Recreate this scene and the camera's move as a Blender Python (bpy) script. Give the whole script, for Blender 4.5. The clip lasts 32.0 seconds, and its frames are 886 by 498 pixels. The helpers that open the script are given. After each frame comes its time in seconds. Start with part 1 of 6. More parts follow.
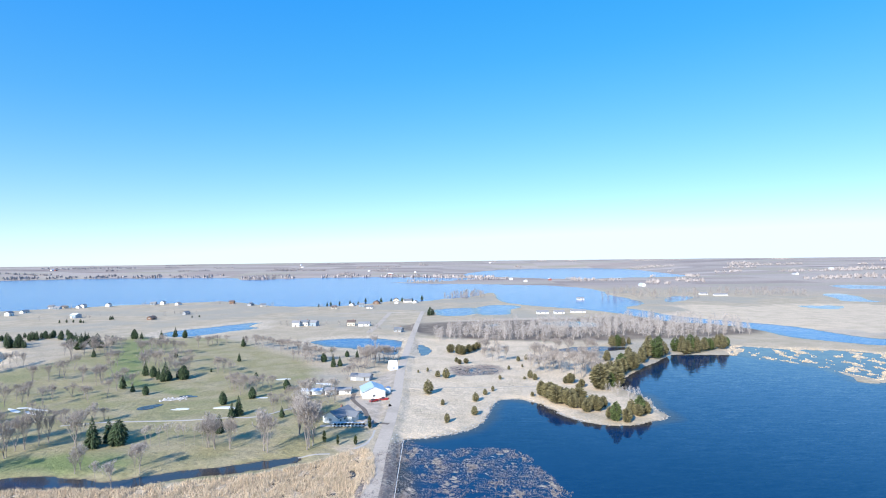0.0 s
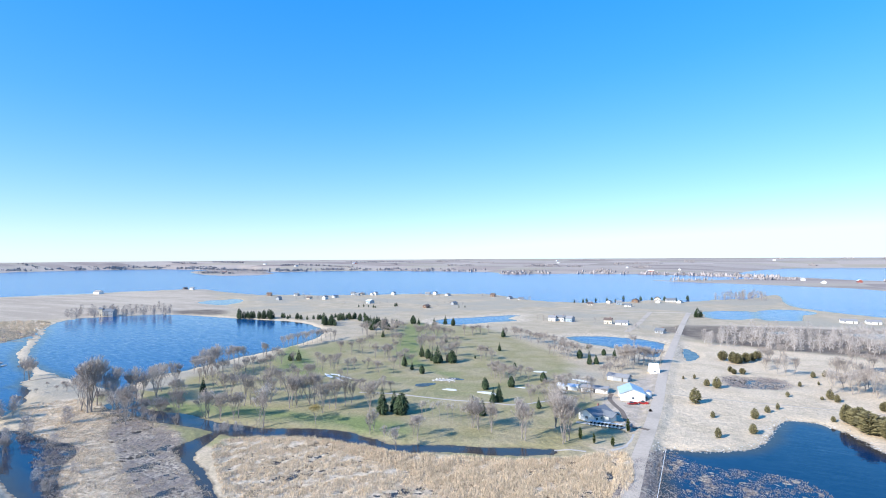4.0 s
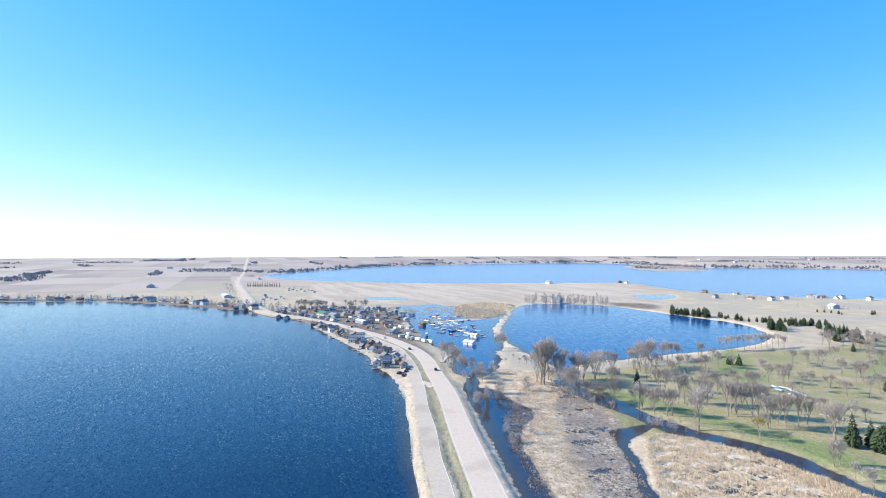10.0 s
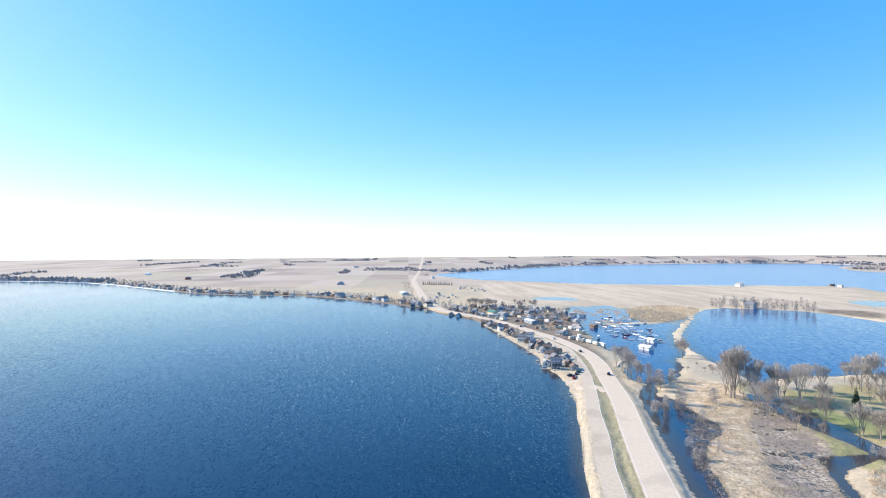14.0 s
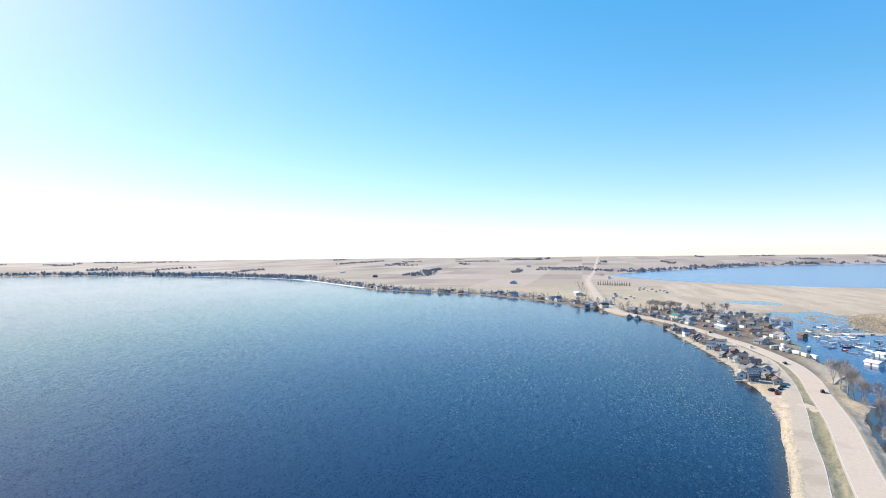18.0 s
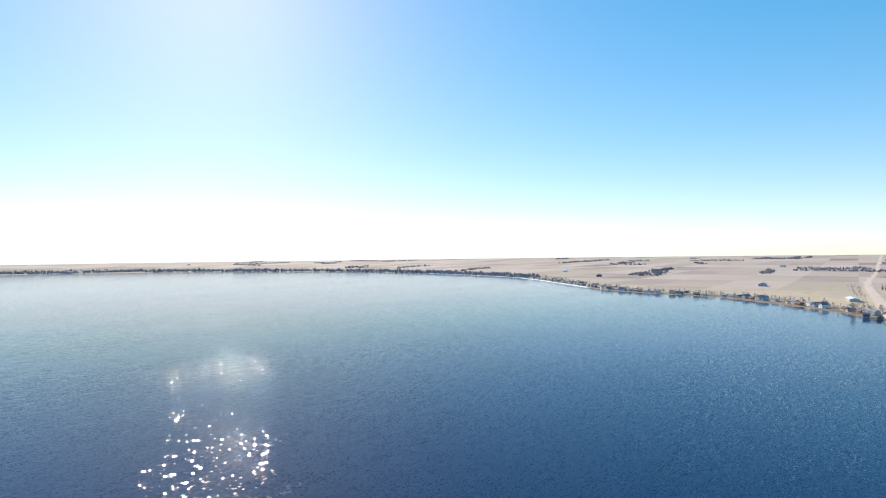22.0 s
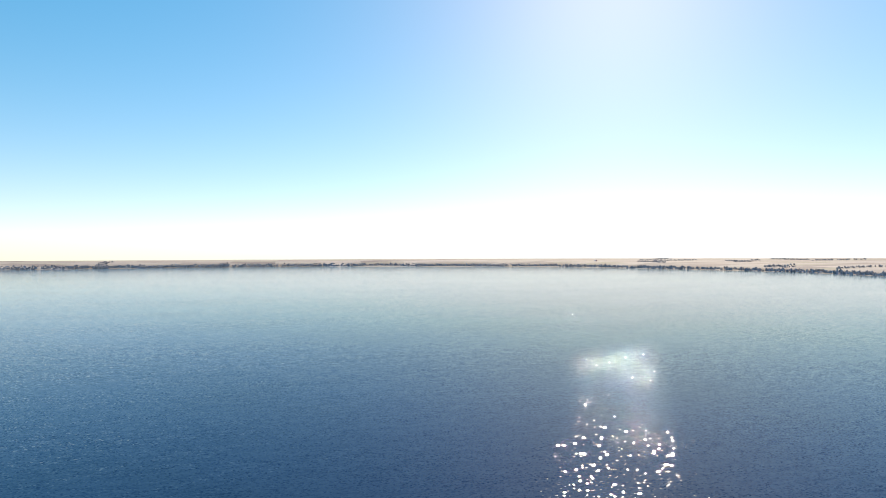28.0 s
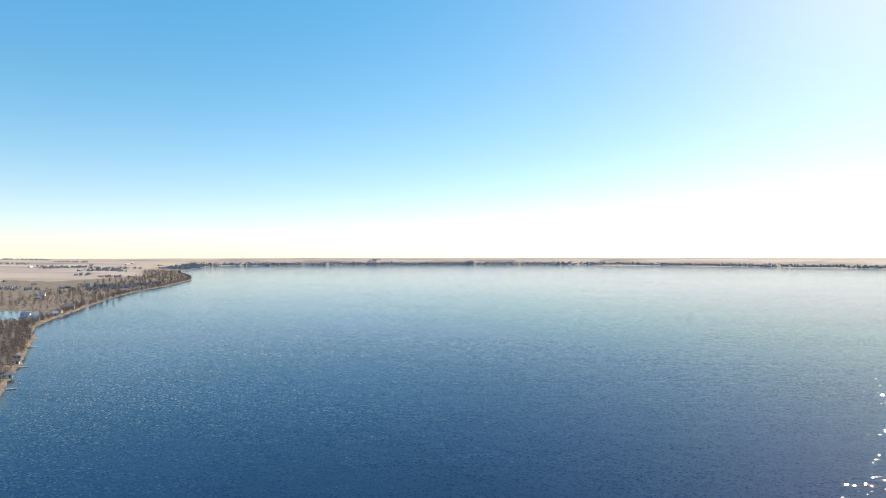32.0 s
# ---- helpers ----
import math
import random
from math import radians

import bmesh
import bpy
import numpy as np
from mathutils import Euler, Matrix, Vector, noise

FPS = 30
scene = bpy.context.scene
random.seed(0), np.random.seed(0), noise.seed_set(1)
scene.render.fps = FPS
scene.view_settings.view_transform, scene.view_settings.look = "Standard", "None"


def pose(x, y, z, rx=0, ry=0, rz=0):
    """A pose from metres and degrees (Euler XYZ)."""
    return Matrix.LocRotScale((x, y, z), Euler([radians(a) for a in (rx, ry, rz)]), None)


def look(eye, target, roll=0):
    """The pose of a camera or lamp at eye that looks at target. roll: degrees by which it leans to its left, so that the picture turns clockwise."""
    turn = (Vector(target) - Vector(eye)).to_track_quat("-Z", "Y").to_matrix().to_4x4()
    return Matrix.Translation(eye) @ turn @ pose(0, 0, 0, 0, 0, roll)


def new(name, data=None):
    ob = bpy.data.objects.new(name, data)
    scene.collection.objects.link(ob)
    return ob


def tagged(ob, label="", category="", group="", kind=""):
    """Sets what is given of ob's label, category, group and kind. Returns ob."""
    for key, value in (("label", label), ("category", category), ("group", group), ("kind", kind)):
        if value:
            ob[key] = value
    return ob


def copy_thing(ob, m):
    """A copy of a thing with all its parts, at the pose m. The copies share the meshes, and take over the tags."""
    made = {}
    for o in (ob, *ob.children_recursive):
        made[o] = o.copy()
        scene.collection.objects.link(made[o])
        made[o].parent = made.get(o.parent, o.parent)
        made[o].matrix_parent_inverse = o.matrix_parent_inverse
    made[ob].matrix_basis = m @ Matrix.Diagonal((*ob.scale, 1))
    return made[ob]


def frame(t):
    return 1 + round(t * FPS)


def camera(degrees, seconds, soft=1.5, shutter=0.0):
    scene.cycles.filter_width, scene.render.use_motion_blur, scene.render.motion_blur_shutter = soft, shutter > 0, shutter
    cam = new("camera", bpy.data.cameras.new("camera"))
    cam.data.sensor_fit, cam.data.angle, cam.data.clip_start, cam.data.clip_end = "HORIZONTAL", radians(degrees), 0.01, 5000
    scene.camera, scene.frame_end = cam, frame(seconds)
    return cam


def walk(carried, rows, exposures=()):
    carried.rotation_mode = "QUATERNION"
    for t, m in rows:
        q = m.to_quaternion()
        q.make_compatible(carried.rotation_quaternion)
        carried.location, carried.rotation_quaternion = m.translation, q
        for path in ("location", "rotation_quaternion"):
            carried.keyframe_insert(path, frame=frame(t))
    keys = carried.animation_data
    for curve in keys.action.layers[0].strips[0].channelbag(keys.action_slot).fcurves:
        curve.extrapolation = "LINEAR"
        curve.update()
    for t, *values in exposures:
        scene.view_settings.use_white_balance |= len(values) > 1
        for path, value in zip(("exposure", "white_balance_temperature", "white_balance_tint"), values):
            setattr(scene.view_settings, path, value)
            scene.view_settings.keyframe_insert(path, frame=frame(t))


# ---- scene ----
cam = camera(77.6, 32.0, soft=1.0)
HEIGHT = 75.0
# seconds, yaw, pitch, roll of a camera that hovers and turns on the spot
TURN = [
    (0.0, 0.00, 1.00, 0.67), (0.5, 1.72, 0.97, 0.69), (1.0, 3.32, 0.95, 0.66), (1.5, 5.99, 0.93, 0.63),
    (2.0, 9.40, 0.90, 0.61), (2.5, 12.76, 0.90, 0.52), (3.0, 16.72, 0.87, 0.44), (3.5, 21.43, 0.83, 0.39),
    (5.5, 39.15, 0.71, 0.22), (6.0, 43.22, 0.66, 0.19), (6.5, 47.17, 0.62, 0.15), (7.0, 50.98, 0.58, 0.06),
    (7.5, 54.49, 0.54, 0.03), (8.0, 57.83, 0.52, 0.04), (8.5, 61.06, 0.48, 0.05), (9.0, 63.96, 0.48, 0.09),
    (9.5, 66.54, 0.49, 0.17), (10.0, 68.98, 0.50, 0.18), (10.5, 71.30, 0.52, 0.21), (11.0, 73.61, 0.54, 0.19),
    (11.5, 75.97, 0.53, 0.21), (12.0, 78.23, 0.53, 0.27), (12.5, 80.40, 0.53, 0.30), (13.0, 82.49, 0.55, 0.34),
    (13.5, 84.48, 0.55, 0.35), (14.0, 86.39, 0.56, 0.38), (14.5, 88.23, 0.57, 0.44), (16.5, 96.22, 0.61, 0.49),
    (17.0, 98.72, 0.62, 0.56), (17.5, 101.39, 0.62, 0.57), (18.0, 104.17, 0.64, 0.58), (18.5, 106.86, 0.64, 0.59),
    (19.0, 109.49, 0.66, 0.58), (19.5, 112.09, 0.68, 0.58), (20.0, 114.74, 0.70, 0.61), (20.5, 117.50, 0.72, 0.63),
    (21.0, 120.44, 0.72, 0.65), (21.5, 123.60, 0.75, 0.68), (22.0, 127.00, 0.77, 0.69), (22.5, 130.46, 0.76, 0.65),
    (23.0, 133.87, 0.77, 0.61), (23.5, 137.23, 0.79, 0.60), (24.0, 140.63, 0.80, 0.57), (24.5, 143.99, 0.78, 0.51),
    (25.0, 147.15, 0.77, 0.44), (25.5, 150.29, 0.74, 0.37), (27.5, 163.79, 0.76, 0.32), (28.0, 167.29, 0.75, 0.20),
    (28.5, 170.79, 0.75, 0.11), (29.0, 174.09, 0.77, 0.05), (29.5, 177.39, 0.78, 0.02), (30.0, 180.57, 0.77, 0.01),
    (30.5, 183.68, 0.75, 0.00), (31.0, 186.49, 0.70, 0.00), (31.5, 189.22, 0.66, 0.03), (32.0, 191.69, 0.65, 0.07),
]
walk(cam, [(t, pose(0, 0, HEIGHT, 90 + p, r, y)) for t, y, p, r in TURN],
     exposures=[(0.0, 0.77, 5500, 10), (4.0, 0.82, 5500, 10), (7.0, 0.88, 5600, 10), (10.0, 0.99, 5800, 10), (14.0, 1.03, 6200, 10), (19.0, 0.87, 6500, 10), (24.0, 0.75, 6750, 10), (28.0, 0.80, 7150, 10), (32.0, 0.88, 7250, 10)])

# ---- sky and sun ----
SUN_AZ, SUN_EL = 149.5, 28.5        # degrees left of +y, and above the horizon
world = bpy.data.worlds.new("world")
scene.world = world
world.use_nodes = True
wn = world.node_tree
sky = wn.nodes.new("ShaderNodeTexSky")
sky.sky_type = "NISHITA"
sky.sun_disc = False
sky.sun_elevation = radians(SUN_EL)
sky.sun_rotation = radians(-SUN_AZ)
sky.altitude = 1500
sky.air_density, sky.dust_density, sky.ozone_density = 1.0, 0.5, 3.6
rich = wn.nodes.new("ShaderNodeHueSaturation")
rich.inputs["Saturation"].default_value = 1.27
# a hazy spring sky: its brightness falls off more gently from the horizon to the zenith
soft_sky = wn.nodes.new("ShaderNodeGamma")
soft_sky.inputs["Gamma"].default_value = 0.55
rich2 = wn.nodes.new("ShaderNodeHueSaturation")
rich2.inputs["Value"].default_value = 1.74
wn.links.new(sky.outputs[0], rich.inputs["Color"])
wn.links.new(rich.outputs[0], soft_sky.inputs["Color"])
wn.links.new(soft_sky.outputs[0], rich2.inputs["Color"])
# the brighter the haze, the paler its blue
glow = wn.nodes.new("ShaderNodeRGBToBW")
pale = wn.nodes.new("ShaderNodeMapRange")
wn.links.new(soft_sky.outputs[0], glow.inputs[0])
wn.links.new(glow.outputs[0], pale.inputs["Value"])
for key, v in (("From Min", 1.3), ("From Max", 3.0), ("To Min", 1.18), ("To Max", 0.98)):
    pale.inputs[key].default_value = v
wn.links.new(pale.outputs["Result"], rich2.inputs["Saturation"])
# the haze near the horizon stays a pale blue white
haze = wn.nodes.new("ShaderNodeMix")
haze.data_type, haze.blend_type = "RGBA", "DARKEN"
haze.inputs[0].default_value = 1.0
wn.links.new(rich2.outputs[0], haze.inputs[6])
haze.inputs[7].default_value = (4.7, 5.1, 5.3, 1)
blue = wn.nodes.new("ShaderNodeMix")
blue.data_type, blue.blend_type = "RGBA", "LIGHTEN"
blue.inputs[0].default_value = 1.0
blue.inputs[7].default_value = (0.0, 0.0, 3.8, 1)
wn.links.new(haze.outputs[2], blue.inputs[6])
wn.links.new(blue.outputs[2], wn.nodes["Background"].inputs[0])
wn.nodes["Background"].inputs[1].default_value = 0.128
sun = new("sun", bpy.data.lights.new("sun", "SUN"))
sun.data.energy, sun.data.angle, sun.data.color = 4.2, radians(0.53), (1.0, 0.88, 0.72)
a, e = radians(SUN_AZ), radians(SUN_EL)
SUN_DIR = Vector((-math.sin(a) * math.cos(e), math.cos(a) * math.cos(e), math.sin(e)))
sun.matrix_world = look(SUN_DIR * 900, (0, 0, 0))
tagged(sun, "the low spring sun", "sun", kind="structure")


# ---- materials ----
class Nodes:
    """A small builder for node materials."""

    def __init__(self, name):
        self.mat = bpy.data.materials.new(name)
        self.mat.use_nodes = True
        self.tree = self.mat.node_tree
        self.bsdf = self.tree.nodes["Principled BSDF"]
        geo = self.tree.nodes.new("ShaderNodeNewGeometry")
        self.pos = geo.outputs["Position"]
        self.island = geo.outputs["Random Per Island"]

    def put(self, socket, value):
        if isinstance(value, bpy.types.NodeSocket):
            self.tree.links.new(value, socket)
        elif isinstance(value, (tuple, list)):
            v = tuple(value)
            socket.default_value = v + (1.0,) if len(socket.default_value) == 4 and len(v) == 3 else v
        else:
            socket.default_value = value

    def noise(self, scale, detail=3.0, vector=None, rough=0.55, distortion=0.0):
        n = self.tree.nodes.new("ShaderNodeTexNoise")
        self.put(n.inputs["Vector"], vector or self.pos)
        n.inputs["Scale"].default_value, n.inputs["Detail"].default_value = scale, detail
        n.inputs["Roughness"].default_value, n.inputs["Distortion"].default_value = rough, distortion
        return n.outputs["Fac"]

    def scaled(self, factors, turn=0.0):
        n = self.tree.nodes.new("ShaderNodeMapping")
        self.put(n.inputs["Vector"], self.pos)
        n.inputs["Scale"].default_value = factors
        n.inputs["Rotation"].default_value = (0, 0, radians(turn))
        return n.outputs[0]

    def math(self, op, x, y=0.0):
        n = self.tree.nodes.new("ShaderNodeMath")
        n.operation = op
        self.put(n.inputs[0], x), self.put(n.inputs[1], y)
        return n.outputs[0]

    def ramp(self, x, lo, hi, out_lo=0.0, out_hi=1.0):
        n = self.tree.nodes.new("ShaderNodeMapRange")
        n.interpolation_type = "SMOOTHSTEP"
        self.put(n.inputs["Value"], x)
        n.inputs["From Min"].default_value, n.inputs["From Max"].default_value = lo, hi
        n.inputs["To Min"].default_value, n.inputs["To Max"].default_value = out_lo, out_hi
        return n.outputs["Result"]

    def mix(self, fac, x, y):
        n = self.tree.nodes.new("ShaderNodeMix")
        n.data_type = "RGBA"
        self.put(n.inputs["Factor"], fac)
        self.put(n.inputs[6], x)
        self.put(n.inputs[7], y)
        return n.outputs[2]

    def steps(self, x, *stops):
        n = self.tree.nodes.new("ShaderNodeValToRGB")
        r = n.color_ramp
        while len(r.elements) < len(stops):
            r.elements.new(0.5)
        for el, (p, c) in zip(r.elements, stops):
            el.position, el.color = p, (*c, 1)
        self.put(n.inputs[0], x)
        return n.outputs[0]

    def attr(self, name):
        n = self.tree.nodes.new("ShaderNodeAttribute")
        n.attribute_name = name
        return n.outputs["Fac"]

    def bump(self, height, strength=0.4, distance=0.1):
        n = self.tree.nodes.new("ShaderNodeBump")
        n.inputs["Strength"].default_value, n.inputs["Distance"].default_value = strength, distance
        self.put(n.inputs["Height"], height)
        self.put(self.bsdf.inputs["Normal"], n.outputs[0])

    def done(self, colour, roughness=0.9, metal=0.0, spec=0.3):
        self.put(self.bsdf.inputs["Base Color"], colour)
        self.put(self.bsdf.inputs["Roughness"], roughness)
        self.bsdf.inputs["Metallic"].default_value = metal
        self.bsdf.inputs["Specular IOR Level"].default_value = spec
        return self.mat


def ground_material():
    n = Nodes("ground")
    broad, mid, fine = n.noise(0.008, 4), n.noise(0.06, 5), n.noise(0.9, 6, rough=0.7)
    patch = n.noise(0.02, 5, distortion=0.6)
    col = n.mix(n.ramp(mid, 0.35, 0.65), (0.58, 0.46, 0.305), (0.49, 0.39, 0.25))
    col = n.mix(n.ramp(broad, 0.45, 0.6), col, (0.46, 0.39, 0.28))
    # ploughed and stubble fields far out, tones lifted to stand in for distance haze
    cell = n.tree.nodes.new("ShaderNodeVectorMath")
    cell.operation = "SNAP"
    n.put(cell.inputs[0], n.pos)
    cell.inputs[1].default_value = (330, 130, 4000)
    white = n.tree.nodes.new("ShaderNodeTexWhiteNoise")
    white.noise_dimensions = "2D"
    n.put(white.inputs["Vector"], cell.outputs[0])
    fields = n.steps(white.outputs["Value"], (0.0, (0.50, 0.40, 0.31)), (0.25, (0.36, 0.28, 0.225)), (0.4, (0.56, 0.46, 0.365)),
                     (0.55, (0.26, 0.205, 0.17)), (0.68, (0.52, 0.43, 0.335)), (0.9, (0.42, 0.355, 0.25)))
    fields = n.mix(n.ramp(n.noise(0.004, 4), 0.35, 0.65, 0.0, 0.5), fields, (0.49, 0.40, 0.31))
    col = n.mix(n.attr("far"), col, fields)
    streak = n.noise(1.0, 5, n.scaled((0.004, 0.03, 1.0), 20), rough=0.65)
    tan = n.mix(n.ramp(streak, 0.38, 0.62), (0.60, 0.485, 0.345), (0.48, 0.38, 0.27))
    col = n.mix(n.attr("meadow"), col, tan)
    beige = n.mix(n.ramp(mid, 0.4, 0.66), (0.72, 0.565, 0.375), (0.62, 0.485, 0.315))
    col = n.mix(n.attr("beige"), col, beige)
    turf = n.mix(n.ramp(mid, 0.4, 0.62), (0.42, 0.345, 0.195), (0.345, 0.295, 0.145))
    turf = n.mix(n.ramp(n.noise(0.022, 4, distortion=0.8), 0.48, 0.66), turf, (0.32, 0.29, 0.135))
    col = n.mix(n.attr("golf"), col, turf)
    green = n.mix(n.ramp(mid, 0.35, 0.65), (0.235, 0.26, 0.095), (0.29, 0.29, 0.125))
    col = n.mix(n.attr("fairway"), col, green)
    reed = n.mix(n.ramp(n.noise(0.35, 6, rough=0.75), 0.4, 0.62), (0.72, 0.58, 0.40), (0.50, 0.395, 0.265))
    col = n.mix(n.attr("reed"), col, reed)
    sedge_tone = n.ramp(n.noise(0.07, 4), 0.42, 0.6)
    sedge = n.mix(n.ramp(n.noise(0.8, 6, rough=0.75), 0.44, 0.58), (0.16, 0.13, 0.11), (0.60, 0.50, 0.37))
    sedge = n.mix(n.math("MULTIPLY", sedge_tone, 0.7), sedge, (0.24, 0.195, 0.165))
    col = n.mix(n.attr("sedge"), col, sedge)
    col = n.mix(n.attr("straw"), col, reed)
    wood = n.mix(n.ramp(mid, 0.35, 0.65), (0.20, 0.155, 0.115), (0.29, 0.23, 0.16))
    col = n.mix(n.attr("wood"), col, wood)
    gravel = n.mix(n.ramp(n.noise(0.15, 5), 0.35, 0.65), (0.60, 0.485, 0.355), (0.46, 0.37, 0.265))
    col = n.mix(n.attr("gravel"), col, gravel)
    verge = n.mix(n.ramp(mid, 0.4, 0.6), (0.30, 0.265, 0.155), (0.36, 0.31, 0.19))
    col = n.mix(n.attr("median"), col, verge)
    # wet mud and washed stones along the water's edge
    edge = n.attr("shore")
    col = n.mix(n.ramp(edge, 1.2, 0.1, 0.0, 0.8), col, (0.17, 0.13, 0.09))
    speck = n.ramp(fine, 0.3, 0.72, 0.8, 1.16)
    hsv = n.tree.nodes.new("ShaderNodeHueSaturation")
    n.put(hsv.inputs["Value"], speck), n.put(hsv.inputs["Color"], col)
    n.bump(n.math("ADD", fine, n.math("MULTIPLY", n.noise(0.25, 4), 2.0)), 0.7, 0.5)
    return n.done(hsv.outputs[0], 0.95, spec=0.1)


def water_material():
    n = Nodes("lake_water")
    depth, wind = n.attr("depth"), n.attr("wind")
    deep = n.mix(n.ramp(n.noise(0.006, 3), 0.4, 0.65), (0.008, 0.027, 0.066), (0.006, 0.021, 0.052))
    # windy lakes: a brighter blue base colour stands in for reflected high sky
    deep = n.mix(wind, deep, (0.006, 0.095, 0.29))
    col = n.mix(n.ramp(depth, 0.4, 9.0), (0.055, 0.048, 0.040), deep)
    gust = n.ramp(n.noise(1.0, 4, n.scaled((0.0022, 0.011, 1.0), 12)), 0.3, 0.7, 0.7, 1.15)
    paw = n.ramp(n.noise(1.0, 4, n.scaled((0.02, 0.09, 1.0), 12), rough=0.65), 0.38, 0.66, 0.7, 1.1)
    calm = n.ramp(depth, 0.5, 8.0, 0.8, 1.0)
    amount = n.math("MULTIPLY", n.math("MULTIPLY", n.ramp(wind, 0.0, 1.0, 1.0, 2.2), calm), n.math("MULTIPLY", gust, paw))

    def vector(op, x, y, z=None):
        v = n.tree.nodes.new("ShaderNodeVectorMath")
        v.operation = op
        n.put(v.inputs[0], x)
        n.put(v.inputs["Scale"] if op == "SCALE" else v.inputs[1], y)
        if z is not None:
            n.put(v.inputs[2], z)
        return v.outputs[0]

    # long low ripples that lean smoothly this way and that
    lean = None
    for factors, way, share in (((0.13, 0.55, 1.0), 28, 0.07), ((0.6, 2.2, 1.0), 22, 0.09)):
        t = n.tree.nodes.new("ShaderNodeTexNoise")
        n.put(t.inputs["Vector"], n.scaled(factors, way))
        t.inputs["Scale"].default_value, t.inputs["Detail"].default_value = 1.0, 1.5
        tilt_by = vector("MULTIPLY_ADD", t.outputs["Color"], (share, share, 0), (-share / 2, -share / 2, 0))
        lean = tilt_by if lean is None else vector("ADD", lean, tilt_by)
    # crests of wavelets: a few lean far over and catch the sun
    cells = n.tree.nodes.new("ShaderNodeTexVoronoi")
    cells.voronoi_dimensions = "2D"
    cells.inputs["Scale"].default_value = 1.0
    n.put(cells.inputs["Vector"], n.scaled((1.4, 2.6, 1.0), 22))
    parts = n.tree.nodes.new("ShaderNodeSeparateColor")
    n.put(parts.inputs[0], cells.outputs["Color"])
    steep = n.math("GREATER_THAN", parts.outputs[2], 0.60)
    steep = n.math("MULTIPLY", steep, n.ramp(wind, 0.0, 0.1, 1.0, 0.1))
    run = n.math("MULTIPLY", n.math("SUBTRACT", 1.0, n.math("POWER", parts.outputs[0], 0.5)), 0.19)
    across = n.math("MULTIPLY", n.math("SUBTRACT", parts.outputs[1], 0.5), 0.25)
    crest = vector("ADD", vector("SCALE", (math.sin(a), -math.cos(a), 0.0), run), vector("SCALE", (math.cos(a), math.sin(a), 0.0), across))
    lean = vector("ADD", lean, vector("SCALE", crest, steep))
    lean = vector("SCALE", lean, amount)
    up = vector("ADD", lean, (0.0, 0.0, 1.0))
    n.put(n.bsdf.inputs["Normal"], vector("NORMALIZE", up, (0, 0, 0)))
    n.bsdf.inputs["IOR"].default_value = 1.33
    return n.done(col, n.ramp(wind, 0.0, 1.0, 0.03, 0.16), spec=0.5)


def road_material(name, light, dark, stripes=True):
    n = Nodes(name)
    long = n.noise(0.05, 4)
    col = n.mix(n.ramp(n.noise(0.7, 6, rough=0.7), 0.3, 0.7), light, dark)
    col = n.mix(n.ramp(long, 0.5, 0.68, 0.0, 0.5), col, tuple(c * 0.75 for c in dark))
    n.bump(n.noise(6.0, 3), 0.3, 0.02)
    return n.done(col, 0.85, spec=0.25)


def plain(name, a, b, scale=2.0, rough=0.7, metal=0.0, per_island=0.0, bump=0.15):
    """A painted, stained or weathered surface: two tones, large stains and fine grain."""
    n = Nodes(name)
    col = n.mix(n.ramp(n.noise(scale, 5, rough=0.65), 0.3, 0.7), a, b)
    col = n.mix(n.ramp(n.noise(scale * 0.12, 3), 0.5, 0.75, 0.0, 0.35), col, tuple(c * 0.7 for c in b))
    if per_island:
        hsv = n.tree.nodes.new("ShaderNodeHueSaturation")
        n.put(hsv.inputs["Value"], n.ramp(n.island, 0.0, 1.0, 1 - per_island, 1 + per_island))
        n.put(hsv.inputs["Color"], col)
        col = hsv.outputs[0]
    n.bump(n.noise(scale * 8, 3), bump, 0.03)
    return n.done(col, rough, metal)


M_GROUND, M_WATER = ground_material(), water_material()
M_ROAD = road_material("pale_worn_asphalt", (0.65, 0.52, 0.375), (0.57, 0.45, 0.325))
M_COUNTY = road_material("grey_worn_asphalt", (0.62, 0.505, 0.375), (0.53, 0.43, 0.315))
M_GRAVEL = road_material("gravel", (0.60, 0.485, 0.35), (0.50, 0.40, 0.285))
M_LINE = plain("road_paint", (0.80, 0.78, 0.72), (0.66, 0.63, 0.55), 3.0)

